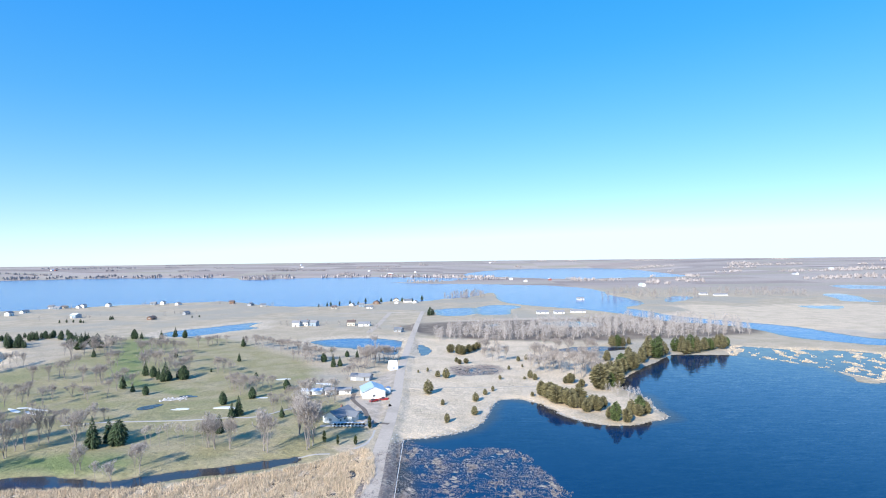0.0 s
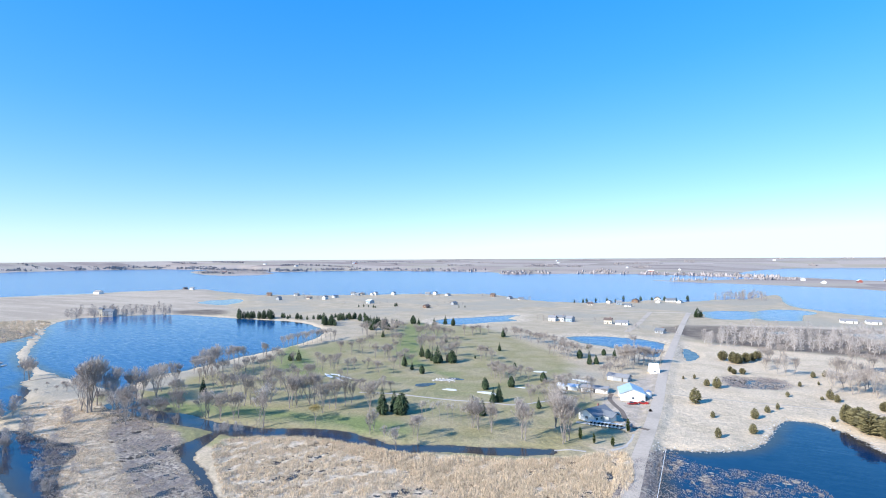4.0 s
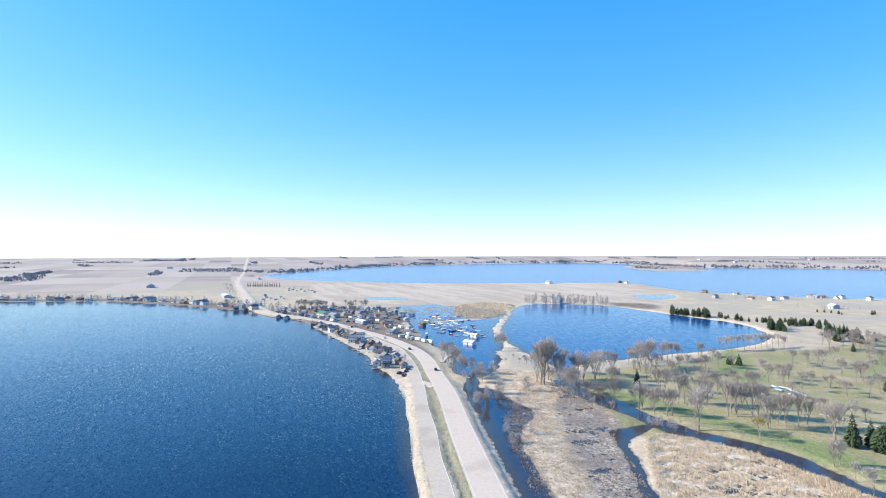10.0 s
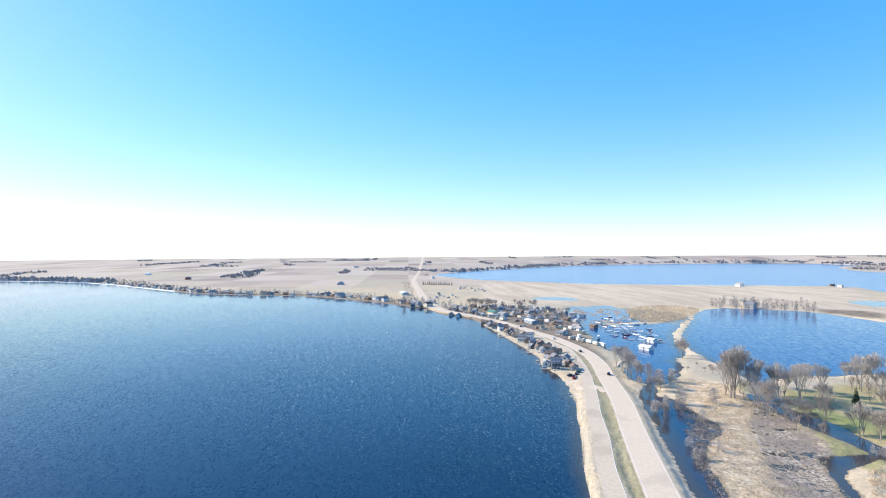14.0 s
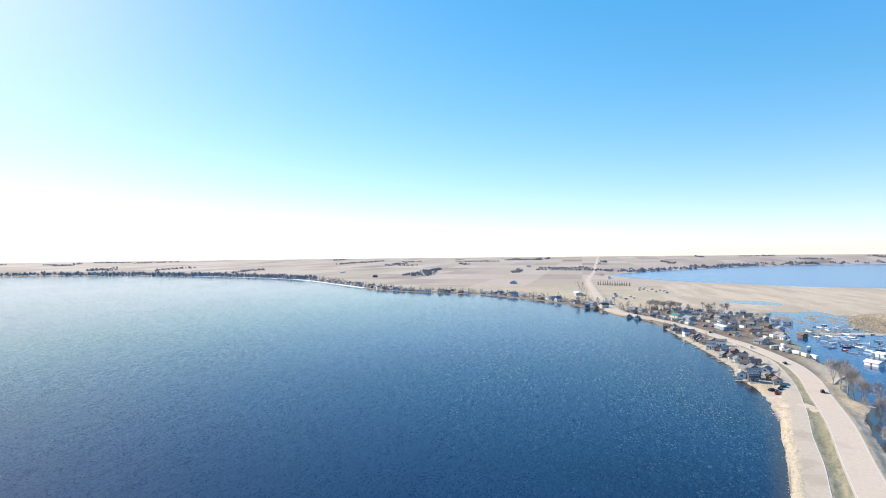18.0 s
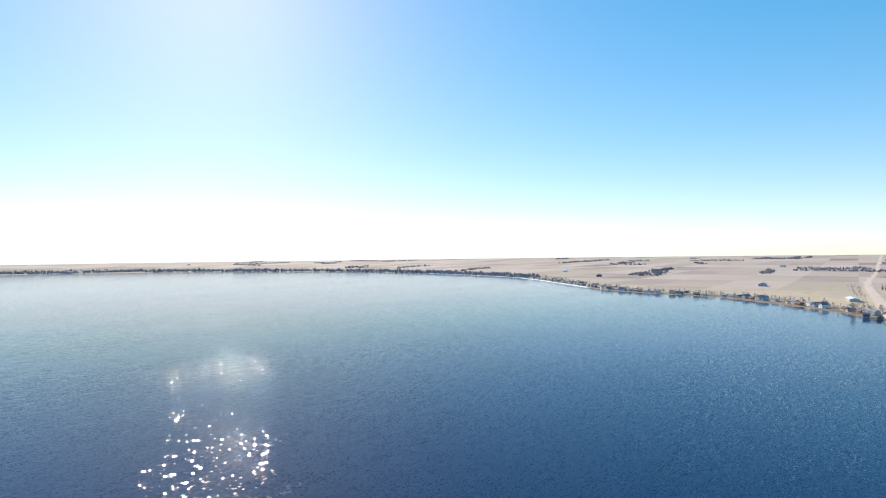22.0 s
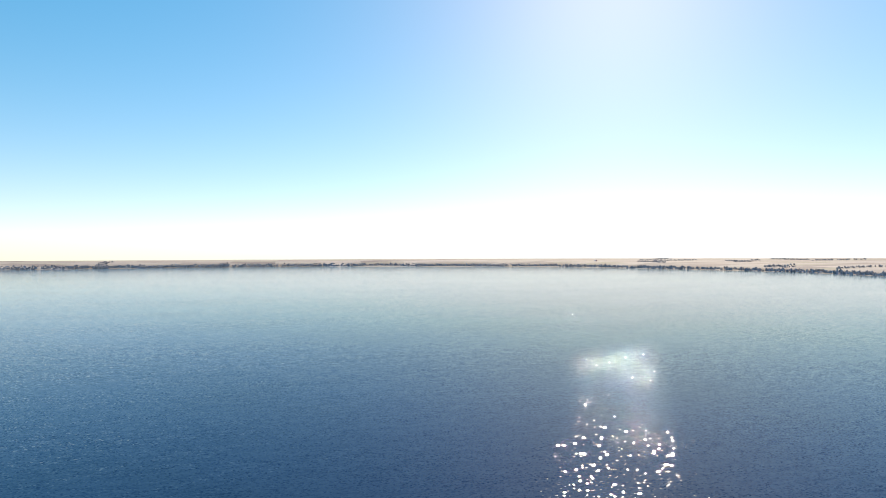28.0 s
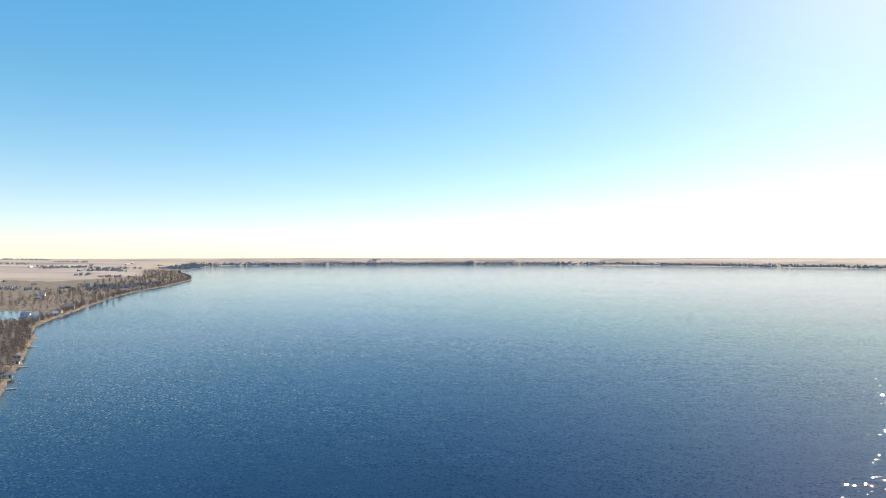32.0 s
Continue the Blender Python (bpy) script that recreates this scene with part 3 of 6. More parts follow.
def resample(line, step):
    s = np.concatenate([[0], np.cumsum(np.linalg.norm(np.diff(line, axis=0), axis=1))])
    t = np.arange(0, s[-1], step)
    return np.stack([np.interp(t, s, line[:, 0]), np.interp(t, s, line[:, 1])], 1)


HW = resample(LINES["highway"], 8.0)
near = np.hypot(HW[:, 0], HW[:, 1]) < 1500
highway = strip("highway", HW, 5.3, -5.3, 0.06, M_ROAD, "pale sun-bleached two-lane lakeside highway")
for off, w in ((4.7, 0.12), (-4.7, 0.14)):
    ln = strip("edge_line", HW[near], off + w / 2, off - w / 2, 0.066, M_LINE, "")
    ln.parent = highway
strip("gravel_shoulder", HW[HW[:, 0] < -640], 8.5, -8.5, 0.03, M_GRAVEL, "pale gravel shoulders of the highway")
FR = resample(LINES["frontage"], 6.0)
frontage = strip("frontage_road", FR, 3.0, -3.4, 0.05, M_GRAVEL, "pale gravel frontage road along the lake shore")
curb = strip("curb", FR, 3.16, 3.0, 0.10, M_LINE, "")
curb.parent = frontage
CO = resample(LINES["county"], 6.0)
strip("county_road", CO, 2.75, -2.75, 0.05, M_COUNTY, "straight grey worn asphalt county road")
strip("side_road", resample(LINES["side"], 8.0), 3, -3, 0.08, M_GRAVEL, "pale gravel side road to the lake houses")
strip("cross_road", resample(LINES["cross"], 8.0), 3, -3, 0.09, M_GRAVEL, "pale gravel cross road")


# ---- building blocks for things ----
def mesh_of(name, verts, faces, mat, smooth=False):
    me = bpy.data.meshes.new(name)
    me.from_pydata([tuple(v) for v in verts], [], faces)
    if mat:
        me.materials.append(mat)
    if smooth:
        me.polygons.foreach_set("use_smooth", np.ones(len(me.polygons), bool))
    return me


def part(name, me, mat, parent, label="", at=None):
    """Links a mesh or a bmesh as one object under a thing or a part."""
    if isinstance(me, bmesh.types.BMesh):
        bm, me = me, bpy.data.meshes.new(name)
        bmesh.ops.recalc_face_normals(bm, faces=bm.faces)
        bm.to_mesh(me)
        bm.free()
        me.materials.append(mat)
    ob = new(name, me)
    ob.parent = parent
    if at is not None:
        ob.matrix_basis = at
    if label:
        ob["label"] = label
    return ob


def heights(xy):
    return lie(xy)[0]


def listed(text):
    return [tuple(float(v) for v in p.split(",")) for p in text.split()]


def scatter(outline, count, seed, gap=3.0):
    """Points inside an outline of the plan, no two nearer than gap."""
    rng, poly, out = np.random.RandomState(seed), points(outline), []
    lo, hi = poly.min(0), poly.max(0)
    tries = rng.uniform(lo, hi, (count * 30, 2))
    for p in tries[signed(tries, poly, 50.0) > 0]:
        if all((p[0] - q[0]) ** 2 + (p[1] - q[1]) ** 2 > gap * gap for q in out):
            out.append((p[0], p[1]))
            if len(out) == count:
                break
    return out


# ---- trees ----
M_BARK = plain("grey_bark", (0.37, 0.32, 0.275), (0.26, 0.22, 0.19), 3.0, 0.95, bump=0.6)
M_TWIG = plain("bare_twigs", (0.41, 0.355, 0.31), (0.31, 0.265, 0.23), 0.8, 0.95, per_island=0.25)
M_PALE = plain("pale_bare_twigs", (0.54, 0.475, 0.42), (0.41, 0.36, 0.315), 0.8, 0.95, per_island=0.25)
M_BROWN = plain("brown_bare_twigs", (0.235, 0.18, 0.14), (0.165, 0.125, 0.10), 0.8, 0.95, per_island=0.25)
M_WILLOW = plain("golden_willow_twigs", (0.50, 0.40, 0.16), (0.40, 0.31, 0.13), 0.8, 0.95, per_island=0.2)
M_SPRUCE = plain("spruce_needles", (0.060, 0.085, 0.035), (0.035, 0.050, 0.022), 1.5, 0.85, per_island=0.45)
M_CEDAR = plain("winter_cedar_scales", (0.20, 0.17, 0.075), (0.135, 0.115, 0.052), 1.5, 0.85, per_island=0.45)
M_THUJA = plain("thuja_scales", (0.10, 0.125, 0.035), (0.06, 0.075, 0.025), 1.5, 0.85, per_island=0.4)


def tube(verts, faces, a, b, ra, rb, n=5):
    d = (b - a).normalized()
    u = d.orthogonal().normalized()
    v = d.cross(u)
    k = len(verts)
    for c, r in ((a, ra), (b, rb)):
        for i in range(n):
            q = 2 * math.pi * i / n
            verts.append(c + (u * math.cos(q) + v * math.sin(q)) * r)
    for i in range(n):
        j = (i + 1) % n
        faces.append((k + i, k + j, k + n + j, k + n + i))


def blade(verts, faces, a, b, w, rng):
    """A twig with its side shoots, as two slim crossed slivers."""
    d = b - a
    s = d.cross(Vector((rng.uniform(-1, 1), rng.uniform(-1, 1), rng.uniform(-1, 1)))).normalized() * w
    k = len(verts)
    verts.extend((a - s, a + s, b))
    faces.append((k, k + 1, k + 2))


def bare_tree_meshes(seed, tall, spread, first, twigs, thick=0.018):
    """A leafless tree: a short trunk whose limbs fan out and fork again and again into a domed crown of twigs. first: where the crown begins."""
    rng = random.Random(seed)
    tv, tf, cv, cf, ends = [], [], [], [], []

    def fork(p, d, length, r, depth):
        for k in range(2):
            d = (d + Vector((rng.uniform(-1, 1), rng.uniform(-1, 1), rng.uniform(-0.2, 0.5))) * 0.16).normalized()
            q = p + d * (length / 2)
            if depth < 2:
                tube(tv, tf, p, q, r, r * 0.78, 4 if depth == 0 else 3)
            else:
                blade(cv, cf, p, q + d * length * 0.1, tall * (0.005 if depth == 2 else 0.0036), rng)
            p, r = q, r * 0.78
            if depth > 0 and (depth > 1 or k):
                ends.append((p.copy(), d.copy()))
        if depth < 3:
            a = rng.uniform(0, 6.283)
            for k in range(3):
                a += 2.094 + rng.uniform(-0.5, 0.5)
                side = Vector((math.cos(a), math.sin(a), rng.uniform(-0.1, 0.35)))
                fork(p, (d + side * rng.uniform(0.28, 0.5) * spread + Vector((0, 0, 0.12))).normalized(), length * rng.uniform(0.62, 0.82), r * 0.72, depth + 1)

    p, r = Vector((0, 0, -0.4)), tall * thick
    for k in range(2):
        q = Vector((rng.uniform(-1, 1) * tall * 0.012, rng.uniform(-1, 1) * tall * 0.012, tall * first * (k + 1) / 2))
        tube(tv, tf, p, q, r, r * 0.88, 6)
        p, r = q, r * 0.88
    mains = rng.randint(4, 6)
    for k in range(mains):
        a, lean = 6.283 * k / mains + rng.uniform(-0.4, 0.4), rng.uniform(0.08, 0.55) * spread
        fork(p + Vector((0, 0, rng.uniform(-0.05, 0.12) * tall)), Vector((math.cos(a) * lean, math.sin(a) * lean, 1.0)).normalized(), tall * rng.uniform(0.24, 0.32), r * 0.6, 0)
    fork(p, Vector((rng.uniform(-0.1, 0.1), rng.uniform(-0.1, 0.1), 1)), tall * 0.32, r * 0.75, 0)
    for k in range(twigs):
        p, d = rng.choice(ends)
        w = Vector((rng.uniform(-1, 1), rng.uniform(-1, 1), rng.uniform(-0.2, 1)))
        blade(cv, cf, p, p + (d + w * 0.7).normalized() * rng.uniform(0.05, 0.10) * tall, tall * rng.uniform(0.0026, 0.0046), rng)
    top = max(v.z for v in cv)
    return [v * (tall / top) for v in tv], tf, [v * (tall / top) for v in cv], cf


def conifer_meshes(seed, tall, wide, shape, rows, per, droop=0.35):
    """An evergreen: trunk, and a crown of sprays in ragged whorls. shape: radius share at a height share."""
    rng = random.Random(seed)
    tv, tf, cv, cf = [], [], [], []
    tube(tv, tf, Vector((0, 0, -0.3)), Vector((0, 0, tall * 0.92)), tall * 0.022, tall * 0.004, 6)
    lop = [rng.uniform(0.8, 1.15) for _ in range(8)]
    for i in range(rows):
        h = (i + rng.uniform(0, 0.8)) / rows
        for j in range(max(4, int(per * 1.6 * (0.35 + shape(h))))):
            ang = rng.uniform(0, 6.283)
            r = wide * shape(h) * rng.uniform(0.7, 1.12) * lop[int(ang / 6.284 * 8)]
            out = Vector((math.cos(ang), math.sin(ang), 0))
            side = Vector((-out.y, out.x, 0))
            z0 = tall * (0.05 + 0.93 * h)
            a = Vector((0, 0, z0)) + out * r * 0.25
            tip = out * r + Vector((0, 0, z0 - droop * r + rng.uniform(-0.05, 0.05) * tall))
            mid = a.lerp(tip, 0.6) + Vector((0, 0, 0.12 * r))
            w = side * max(r * rng.uniform(0.13, 0.22), tall * 0.012)
            k = len(cv)
            cv.extend((a, mid - w + Vector((0, 0, -0.12 * r)), tip, mid + w + Vector((0, 0, -0.12 * r)), mid))
            cf.extend(((k, k + 1, k + 4), (k + 1, k + 2, k + 4), (k + 2, k + 3, k + 4), (k + 3, k, k + 4)))
    k = len(cv)
    cv.extend((Vector((0, 0, tall)), Vector((tall * 0.02, 0, tall * 0.88)), Vector((-tall * 0.01, tall * 0.018, tall * 0.88)), Vector((-tall * 0.01, -tall * 0.018, tall * 0.88))))
    cf.extend(((k, k + 1, k + 2), (k, k + 2, k + 3), (k, k + 3, k + 1)))
    return tv, tf, cv, cf


def tree_kind(name, label, category, group, meshes, bark, leaf):
    root = new(name)
    tv, tf, cv, cf = meshes
    part("trunk", mesh_of("trunk", tv, tf, bark), None, root)
    part("crown", mesh_of("crown", cv, cf, leaf), None, root)
    return tagged(root, label, category, group)


def plant(kinds, tall, spots, seed, vary=0.12, stray=0.0):
    """Stands trees on the ground: the first of each kind is the model itself, the others its copies. spots: x, y, metres high."""
    rng = random.Random(seed)
    spots = [(s[0] + rng.gauss(0, stray), s[1] + rng.gauss(0, stray), s[2] * (rng.uniform(0.75, 1.25) if stray else 1.0)) for s in spots]
    z = heights([s[:2] for s in spots])
    firsts = {}
    for k, (s, h) in enumerate(zip(spots, z)):
        i = k % len(kinds)
        f = s[2] / tall
        m = pose(s[0], s[1], max(h, -0.3), rng.uniform(-2, 2), rng.uniform(-2, 2), rng.uniform(0, 360)) @ Matrix.Diagonal((f * rng.uniform(1 - vary, 1 + vary), f * rng.uniform(1 - vary, 1 + vary), f, 1))
        if i not in firsts:
            firsts[i] = m
        else:
            copy_thing(kinds[i], m)
    for i, m in firsts.items():
        kinds[i].matrix_basis = m


PINES_GOLF = "-141,222,13.2 -139,229,10.6 -133,226,10.9 -103,241,8.8 -98,240,8.7 -115,287,7 -101,262,8.2 -99,266,10 -104,299,6.5 -91,320,6.2 -77,262,5.7 -118,347,4.5 -152,410,7.1 -175,482,9.4 -251,536,8.4 -265,545,10.4 -269,526,9.6 -299,533,9.9 -291,532,7.4 -174,345,12.7 -165,350,9.5 -208,429,7.8 -195,361,9.2 -188,357,7.4 -189,325,8.5 -178,316,5.2 -167,309,5.8 -275,434,7.3 -156,370,3.3"
PINES_GOLF2 = "-88,404,6.8 -77,384,9.6 -73,387,7.3 -74,421,5.2 -65,413,7.7 -91,447,4.6 -91,319,6.1 -252,214,9.5 -270,313,8.4 -274,309,5.9 -181,350,8.1 -174,350,7.2 -169,353,6.4 -331,497,12.1 -330,503,11 -341,505,11.1 -329,507,12.2 -330,513,9.9"
PINES_FIELD = "-9,304,8.5 16,287,5.1 14,263,4.4 1,251,4.5 -1,281,3.2 22,301,3.4 27,309,3.2 1,344,6.7 -4,348,4.3 -11,365,3 -17,361,2.2 47,296,2.8 34,338,3.1 43,368,3 53,396,4.1 53,341,5.3 60,403,4.2 55,336,4.2 53,376,2.3 49,338,2.1"
JUNIPERS = "6,438,6.3 10,430,6.6 13,427,6.1 17,430,7 20,434,7.1 24,443,6.8 28,450,5.5 8,392,4.8 11,387,4.8 15,389,4.8 51,296,6.8 53,292,7.4 56,294,6.8 56,284,7.5 60,289,7.4 61,281,7.8 65,286,7.3 65,276,7.7 69,282,7.2 69,271,7.6 74,279,7.2 73,268,7.5 78,273,7.1 74,327,5.5 77,318,5.4"
CEDARS_TIP = "77,252,9.3 83,252,5.5 89,260,8 92,262,8.1 95,262,6.4 89,310,8 95,317,7.5 100,320,8.3 94,336,8.6 99,342,8.8 101,335,10.1 109,346,9.7 116,358,10 122,362,9.4 115,372,8.8 123,382,9 131,392,9.3 116,393,7.5"
CEDARS_COVE = "128,371,9.6 138,387,10.1 148,404,11.4 154,404,12.3 160,408,11.6 161,432,10.3 169,437,10.5 168,417,11.9 139,462,8.8 144,462,8.9 149,462,8.9 156,467,8 180,431,11.4 182,426,11.3 184,420,12.1 189,423,12.3 194,423,11.4 202,429,11.6 209,434,10.8 214,437,10.9 222,442,10.1 231,450,9.2 198,457,8.1 208,457,8.2 219,462,8.3 231,467,7.4"
PINES_NORTH = "-526,496,11.7 -512,490,11.5 -509,493,10 -500,492,12.1 -496,495,11.3 -488,494,11.9 -484,498,11.2 -475,497,11.8 -468,495,10.3 -462,508,6.9 -452,507,6.9 -442,508,7.5 -433,508,6.8 -422,509,6 -416,515,7.4 -408,515,8 -368,471,10.9 -361,471,10.8 -389,516,7.8 -389,524,7.9 -384,527,7.9 -384,536,8 -380,539,8 -376,543,8 -372,546,8"
PINES_NORTH2 = "-313,471,10.3 -316,481,11.7 -306,472,11.4 -310,486,11.7 -313,496,11.9 -300,482,11.5 -294,478,10.2 -304,502,10.7 -312,522,8.6 -333,496,8.5 -380,485,13.7 -395,502,11.6 -388,501,12.8 -417,546,7.6 -415,549,7.7 -409,549,8.3 -405,549,7.6 -396,544,8.2 -391,544,8.1 -386,544,8.8 -377,539,8 -369,535,9.2"
SPRUCES_JUNCTION = "-21,721,9.5 -18,722,10.9 -15,722,9.5 -329,728,4 -326,734,4.1 -430,712,5 -431,719,5.1 -475,685,4.2 -467,684,4.2 -460,684,4.2 -452,683,4.1 -445,682,4.1"
WINDBREAK = "-1345,36,12.2 -1344,41,12.2 -1343,47,12.2 -1340,52,12.2 -1339,57,12.1 -1337,62,12.1 -1336,67,12.1 -1334,73,12.1 -1332,78,12.1 -1330,83,12.1 -1329,88,12.1 -1327,93,12.1 -1325,98,12 -1324,104,10.7"
THUJAS = "-43,222,4.5 -36,222,4.3 -33,243,6.2 -49,225,5.4"
BIG_TREES = "-108,196,11.4 -120,190,7.1 -111,184,10.3 -71,217,16.9 -86,221,10.5 -95,221,14.7 -92,221,13.1 -62,236,19.2 -54,220,19.6 -69,259,14 -161,254,10 -58,231,17.5 -53,222,14.5"
ROW_THIN = "-121,224,9.1 -119,224,9.6 -115,223,9.5 -112,224,10 -108,224,9.4 -105,223,9.3 -101,223,9.3 -97,222,9.2"
BIG_TREES_W = "-179,184,20.4 -198,188,13.6 -190,215,14.3 -168,212,11.8 -149,224,13.5 -131,199,10 -274,167,29.1 -282,175,23.9 -274,165,24.7 -296,194,17.5 -276,190,15.5 -282,209,16.2 -278,208,15 -286,209,14.6 -240,189,16.4 -278,239,15.8 -281,246,14.5 -299,275,14.1 -300,281,14.3 -299,284,13.5 -298,288,12.7 -304,313,11.6 -304,316,10.7 -277,233,14.8 -265,172,16.3 -252,169,14.1"
LAKE_ROW = "-314,345,11.4 -316,353,11.6 -313,355,12.5 -314,362,12.2 -312,367,12.7 -312,372,12.8 -313,380,12.5 -312,385,12.6 -312,391,12.2 -311,396,12.3 -312,404,11.4 -57,459,14.1"
ROADSIDE_TREES = "-352,135,15.5 -343,135,17 -332,134,17.6 -321,132,16.4 -313,132,14.7 -307,131,12.4 -293,131,9.3 -289,132,9.2 -291,136,7.9 -243,115,7.9 -251,116,6.9 -244,117,6.2 -381,194,13.1 -392,197,11.6 -213,112,4.6 -213,115,4.6 -194,106,4.7 -194,104,4.2 -296,144,6.8 -319,158,5.8"
COUNTY_TREES = "-60,399,13.2 -56,395,13.9 -53,399,14 -49,395,14.6 -46,393,14.6 -43,394,13.8 -40,398,13.1 -37,402,11.6 -111,407,8.6 -107,404,9.4 -103,403,9.3 -99,400,9.3 -94,395,9.1 -62,301,10.8 -60,304,9.6 -75,297,11.4 -71,291,11.2"
MARSH_TREES = "-378,193,16.2 -277,168,20.0 -280,166,20.0 -270,175,20.0 -275,191,19.0 -269,190,15.7 -262,193,20.0 -267,209,18.2 -283,242,20.0 -286,249,19.0 -289,257,20.0 -239,161,19.2 -246,163,15.2 -220,173,17.1 -213,184,14.6 -204,183,13.4 -276,173,9.8 -227,171,11.2 -231,170,13.1"
PALE_GROVE = "35,401,11.0 39,395,13.5 44,399,12.1 56,356,13.6 62,362,11.3 65,357,13.0 73,368,10.3 75,353,13.6 82,349,16.0 84,339,16.9 93,350,16.2 92,340,11.7 91,365,15.5 72,380,11.1 113,357,7.7"
POINT_CEDARS = "52,295,10.5 54,289,11.0 57,282,11.1 60,285,9.2 62,277,9.6 64,273,9.9 67,272,9.5 69,268,9.8 72,267,8.4 74,267,7.5 71,327,6.3 74,312,6.2 77,253,10.4 82,251,8.5 90,258,8.3 93,260,8.8 91,311,16.9 98,319,16.2 97,332,16.7 114,352,15.2 122,363,16.3 99,351,13.0"
SLOUGH_SHRUBS = "-299,138,11.0 -311,151,8.4 -265,133,8.9 -194,103,4.9 -207,107,4.4 -257,122,7.9 -252,114,6.8 -190,172,4.8 -186,175,4.8 -194,171,3.7 -265,150,8.5 -237,129,6.0 -201,116,4.4 -323,143,9.8 -306,130,4.8"
cone = lambda h: (1 - h) ** 0.75 * min(1.0, 0.55 + 3 * h)
dome = lambda h: math.sqrt(max(0.02, 1 - (h * 1.02) ** 2.2)) * min(1.0, 0.6 + 2.2 * h)
flame = lambda h: math.sin(math.pi * min(1, 0.16 + h * 0.84)) ** 0.6
column = lambda h: min(1.0, 0.7 + 2 * h) * (1 - h ** 4)

spruces = [tree_kind("spruce_tree", "dark green spruce standing on the golf course grass", "spruce", "spruces on the golf course", conifer_meshes(10 + k, 10, 2.9 + 0.35 * k, (cone, cone, flame)[k], 22, 15), M_BARK, M_SPRUCE) for k in range(3)]
plant(spruces, 10, listed(PINES_GOLF) + listed(PINES_GOLF2), 1)
pines = [tree_kind("pine_tree", "dark green pine in a row behind the lake", "pine", "pines in the lakeside rows", conifer_meshes(20 + k, 10, 3.0, dome, 18, 12, 0.2), M_BARK, M_SPRUCE) for k in range(2)]
plant(pines, 10, [(x * f, y * f, h * 0.85) for x, y, h in listed(PINES_NORTH) for f in (1.022, 1.034)] + [(x, y, h * 0.9) for x, y, h in listed(PINES_NORTH2)] + listed(SPRUCES_JUNCTION) + listed("-185,912,7 -173,933,6 -158,932,8 -145,931,6 -138,972,7 -122,948,5 -109,970,8 -92,983,6 -74,962,7 -56,987,6 -39,1012,8 -194,870,6 -192,894,7"), 2, 0.25, 2.0)
breaks = [tree_kind("windbreak_spruce", "dark spruce in a tight windbreak row beside the highway", "spruce", "windbreak row", conifer_meshes(25, 12, 2.6, cone, 14, 10), M_BARK, M_SPRUCE)]
plant(breaks, 12, listed(WINDBREAK), 3)
cedars = [tree_kind("red_cedar", "olive-brown red cedar growing on the dry pasture", "cedar", "cedars on the pasture", conifer_meshes(30 + k, 6, 2.2 + 0.25 * k, dome if k else flame, 18, 15, 0.05), M_BARK, M_CEDAR) for k in range(3)]
plant(cedars, 6, listed(PINES_FIELD), 4)
junipers = [tree_kind("juniper", "bushy rust-green juniper in the thicket by the shore", "juniper", "junipers along the shore", conifer_meshes(40 + k, 7, 3.0, flame if k != 1 else dome, 20, 18, -0.15), M_BARK, M_CEDAR) for k in range(3)]
plant(junipers, 7, listed(JUNIPERS) + [(x, y, h * 0.72) for x, y, h in listed(POINT_CEDARS)], 5, 0.25, 0.8)
points_cedars = [tree_kind("lakeside_cedar", "dense green cedar on the lake point", "cedar", "cedars on the lake point", conifer_meshes(50 + k, 9, 3.2, dome if k else flame, 20, 17, 0.05), M_BARK, M_CEDAR if k else M_THUJA) for k in range(3)]
plant(points_cedars, 9, listed(CEDARS_TIP) + listed(CEDARS_COVE), 6, 0.2, 0.8)
thujas = [tree_kind("thuja", "slim clipped green thuja on the clubhouse lawn", "thuja", "thujas on the lawn", conifer_meshes(60, 5, 0.85, column, 22, 12, -0.5), M_BARK, M_THUJA)]
plant(thujas, 5, listed(THUJAS), 7, 0.2)

tall_trees = [tree_kind("bare_tree", "tall leafless grey tree by the marsh and fairways", "tree", "tall bare trees", bare_tree_meshes(70 + k, 15, 0.8, 0.13, 1900), M_BARK, M_PALE) for k in range(4)]
plant(tall_trees, 15, listed(BIG_TREES) + listed(BIG_TREES_W) + listed(COUNTY_TREES), 8, 0.2)
slim_trees = [tree_kind("slim_bare_tree", "slim leafless young tree in a planted row", "tree", "row of slim trees", bare_tree_meshes(80 + k, 10, 0.6, 0.4, 600, 0.012), M_BARK, M_PALE) for k in range(2)]
plant(slim_trees, 10, listed(ROW_THIN), 9)
lake_trees = [tree_kind("shore_tree", "round leafless tree on the bank of the lake", "tree", "trees along the lake bank", bare_tree_meshes(85 + k, 12, 0.9, 0.14, 1700), M_BARK, M_PALE) for k in range(2)]
plant(lake_trees, 12, listed(LAKE_ROW), 10)
road_trees = [tree_kind("roadside_tree", "leafless grey tree standing in floodwater beside the highway", "tree", "flooded roadside trees", bare_tree_meshes(90 + k, 12, 0.9, 0.12, 1700), M_BARK, M_PALE if k else M_TWIG) for k in range(2)]
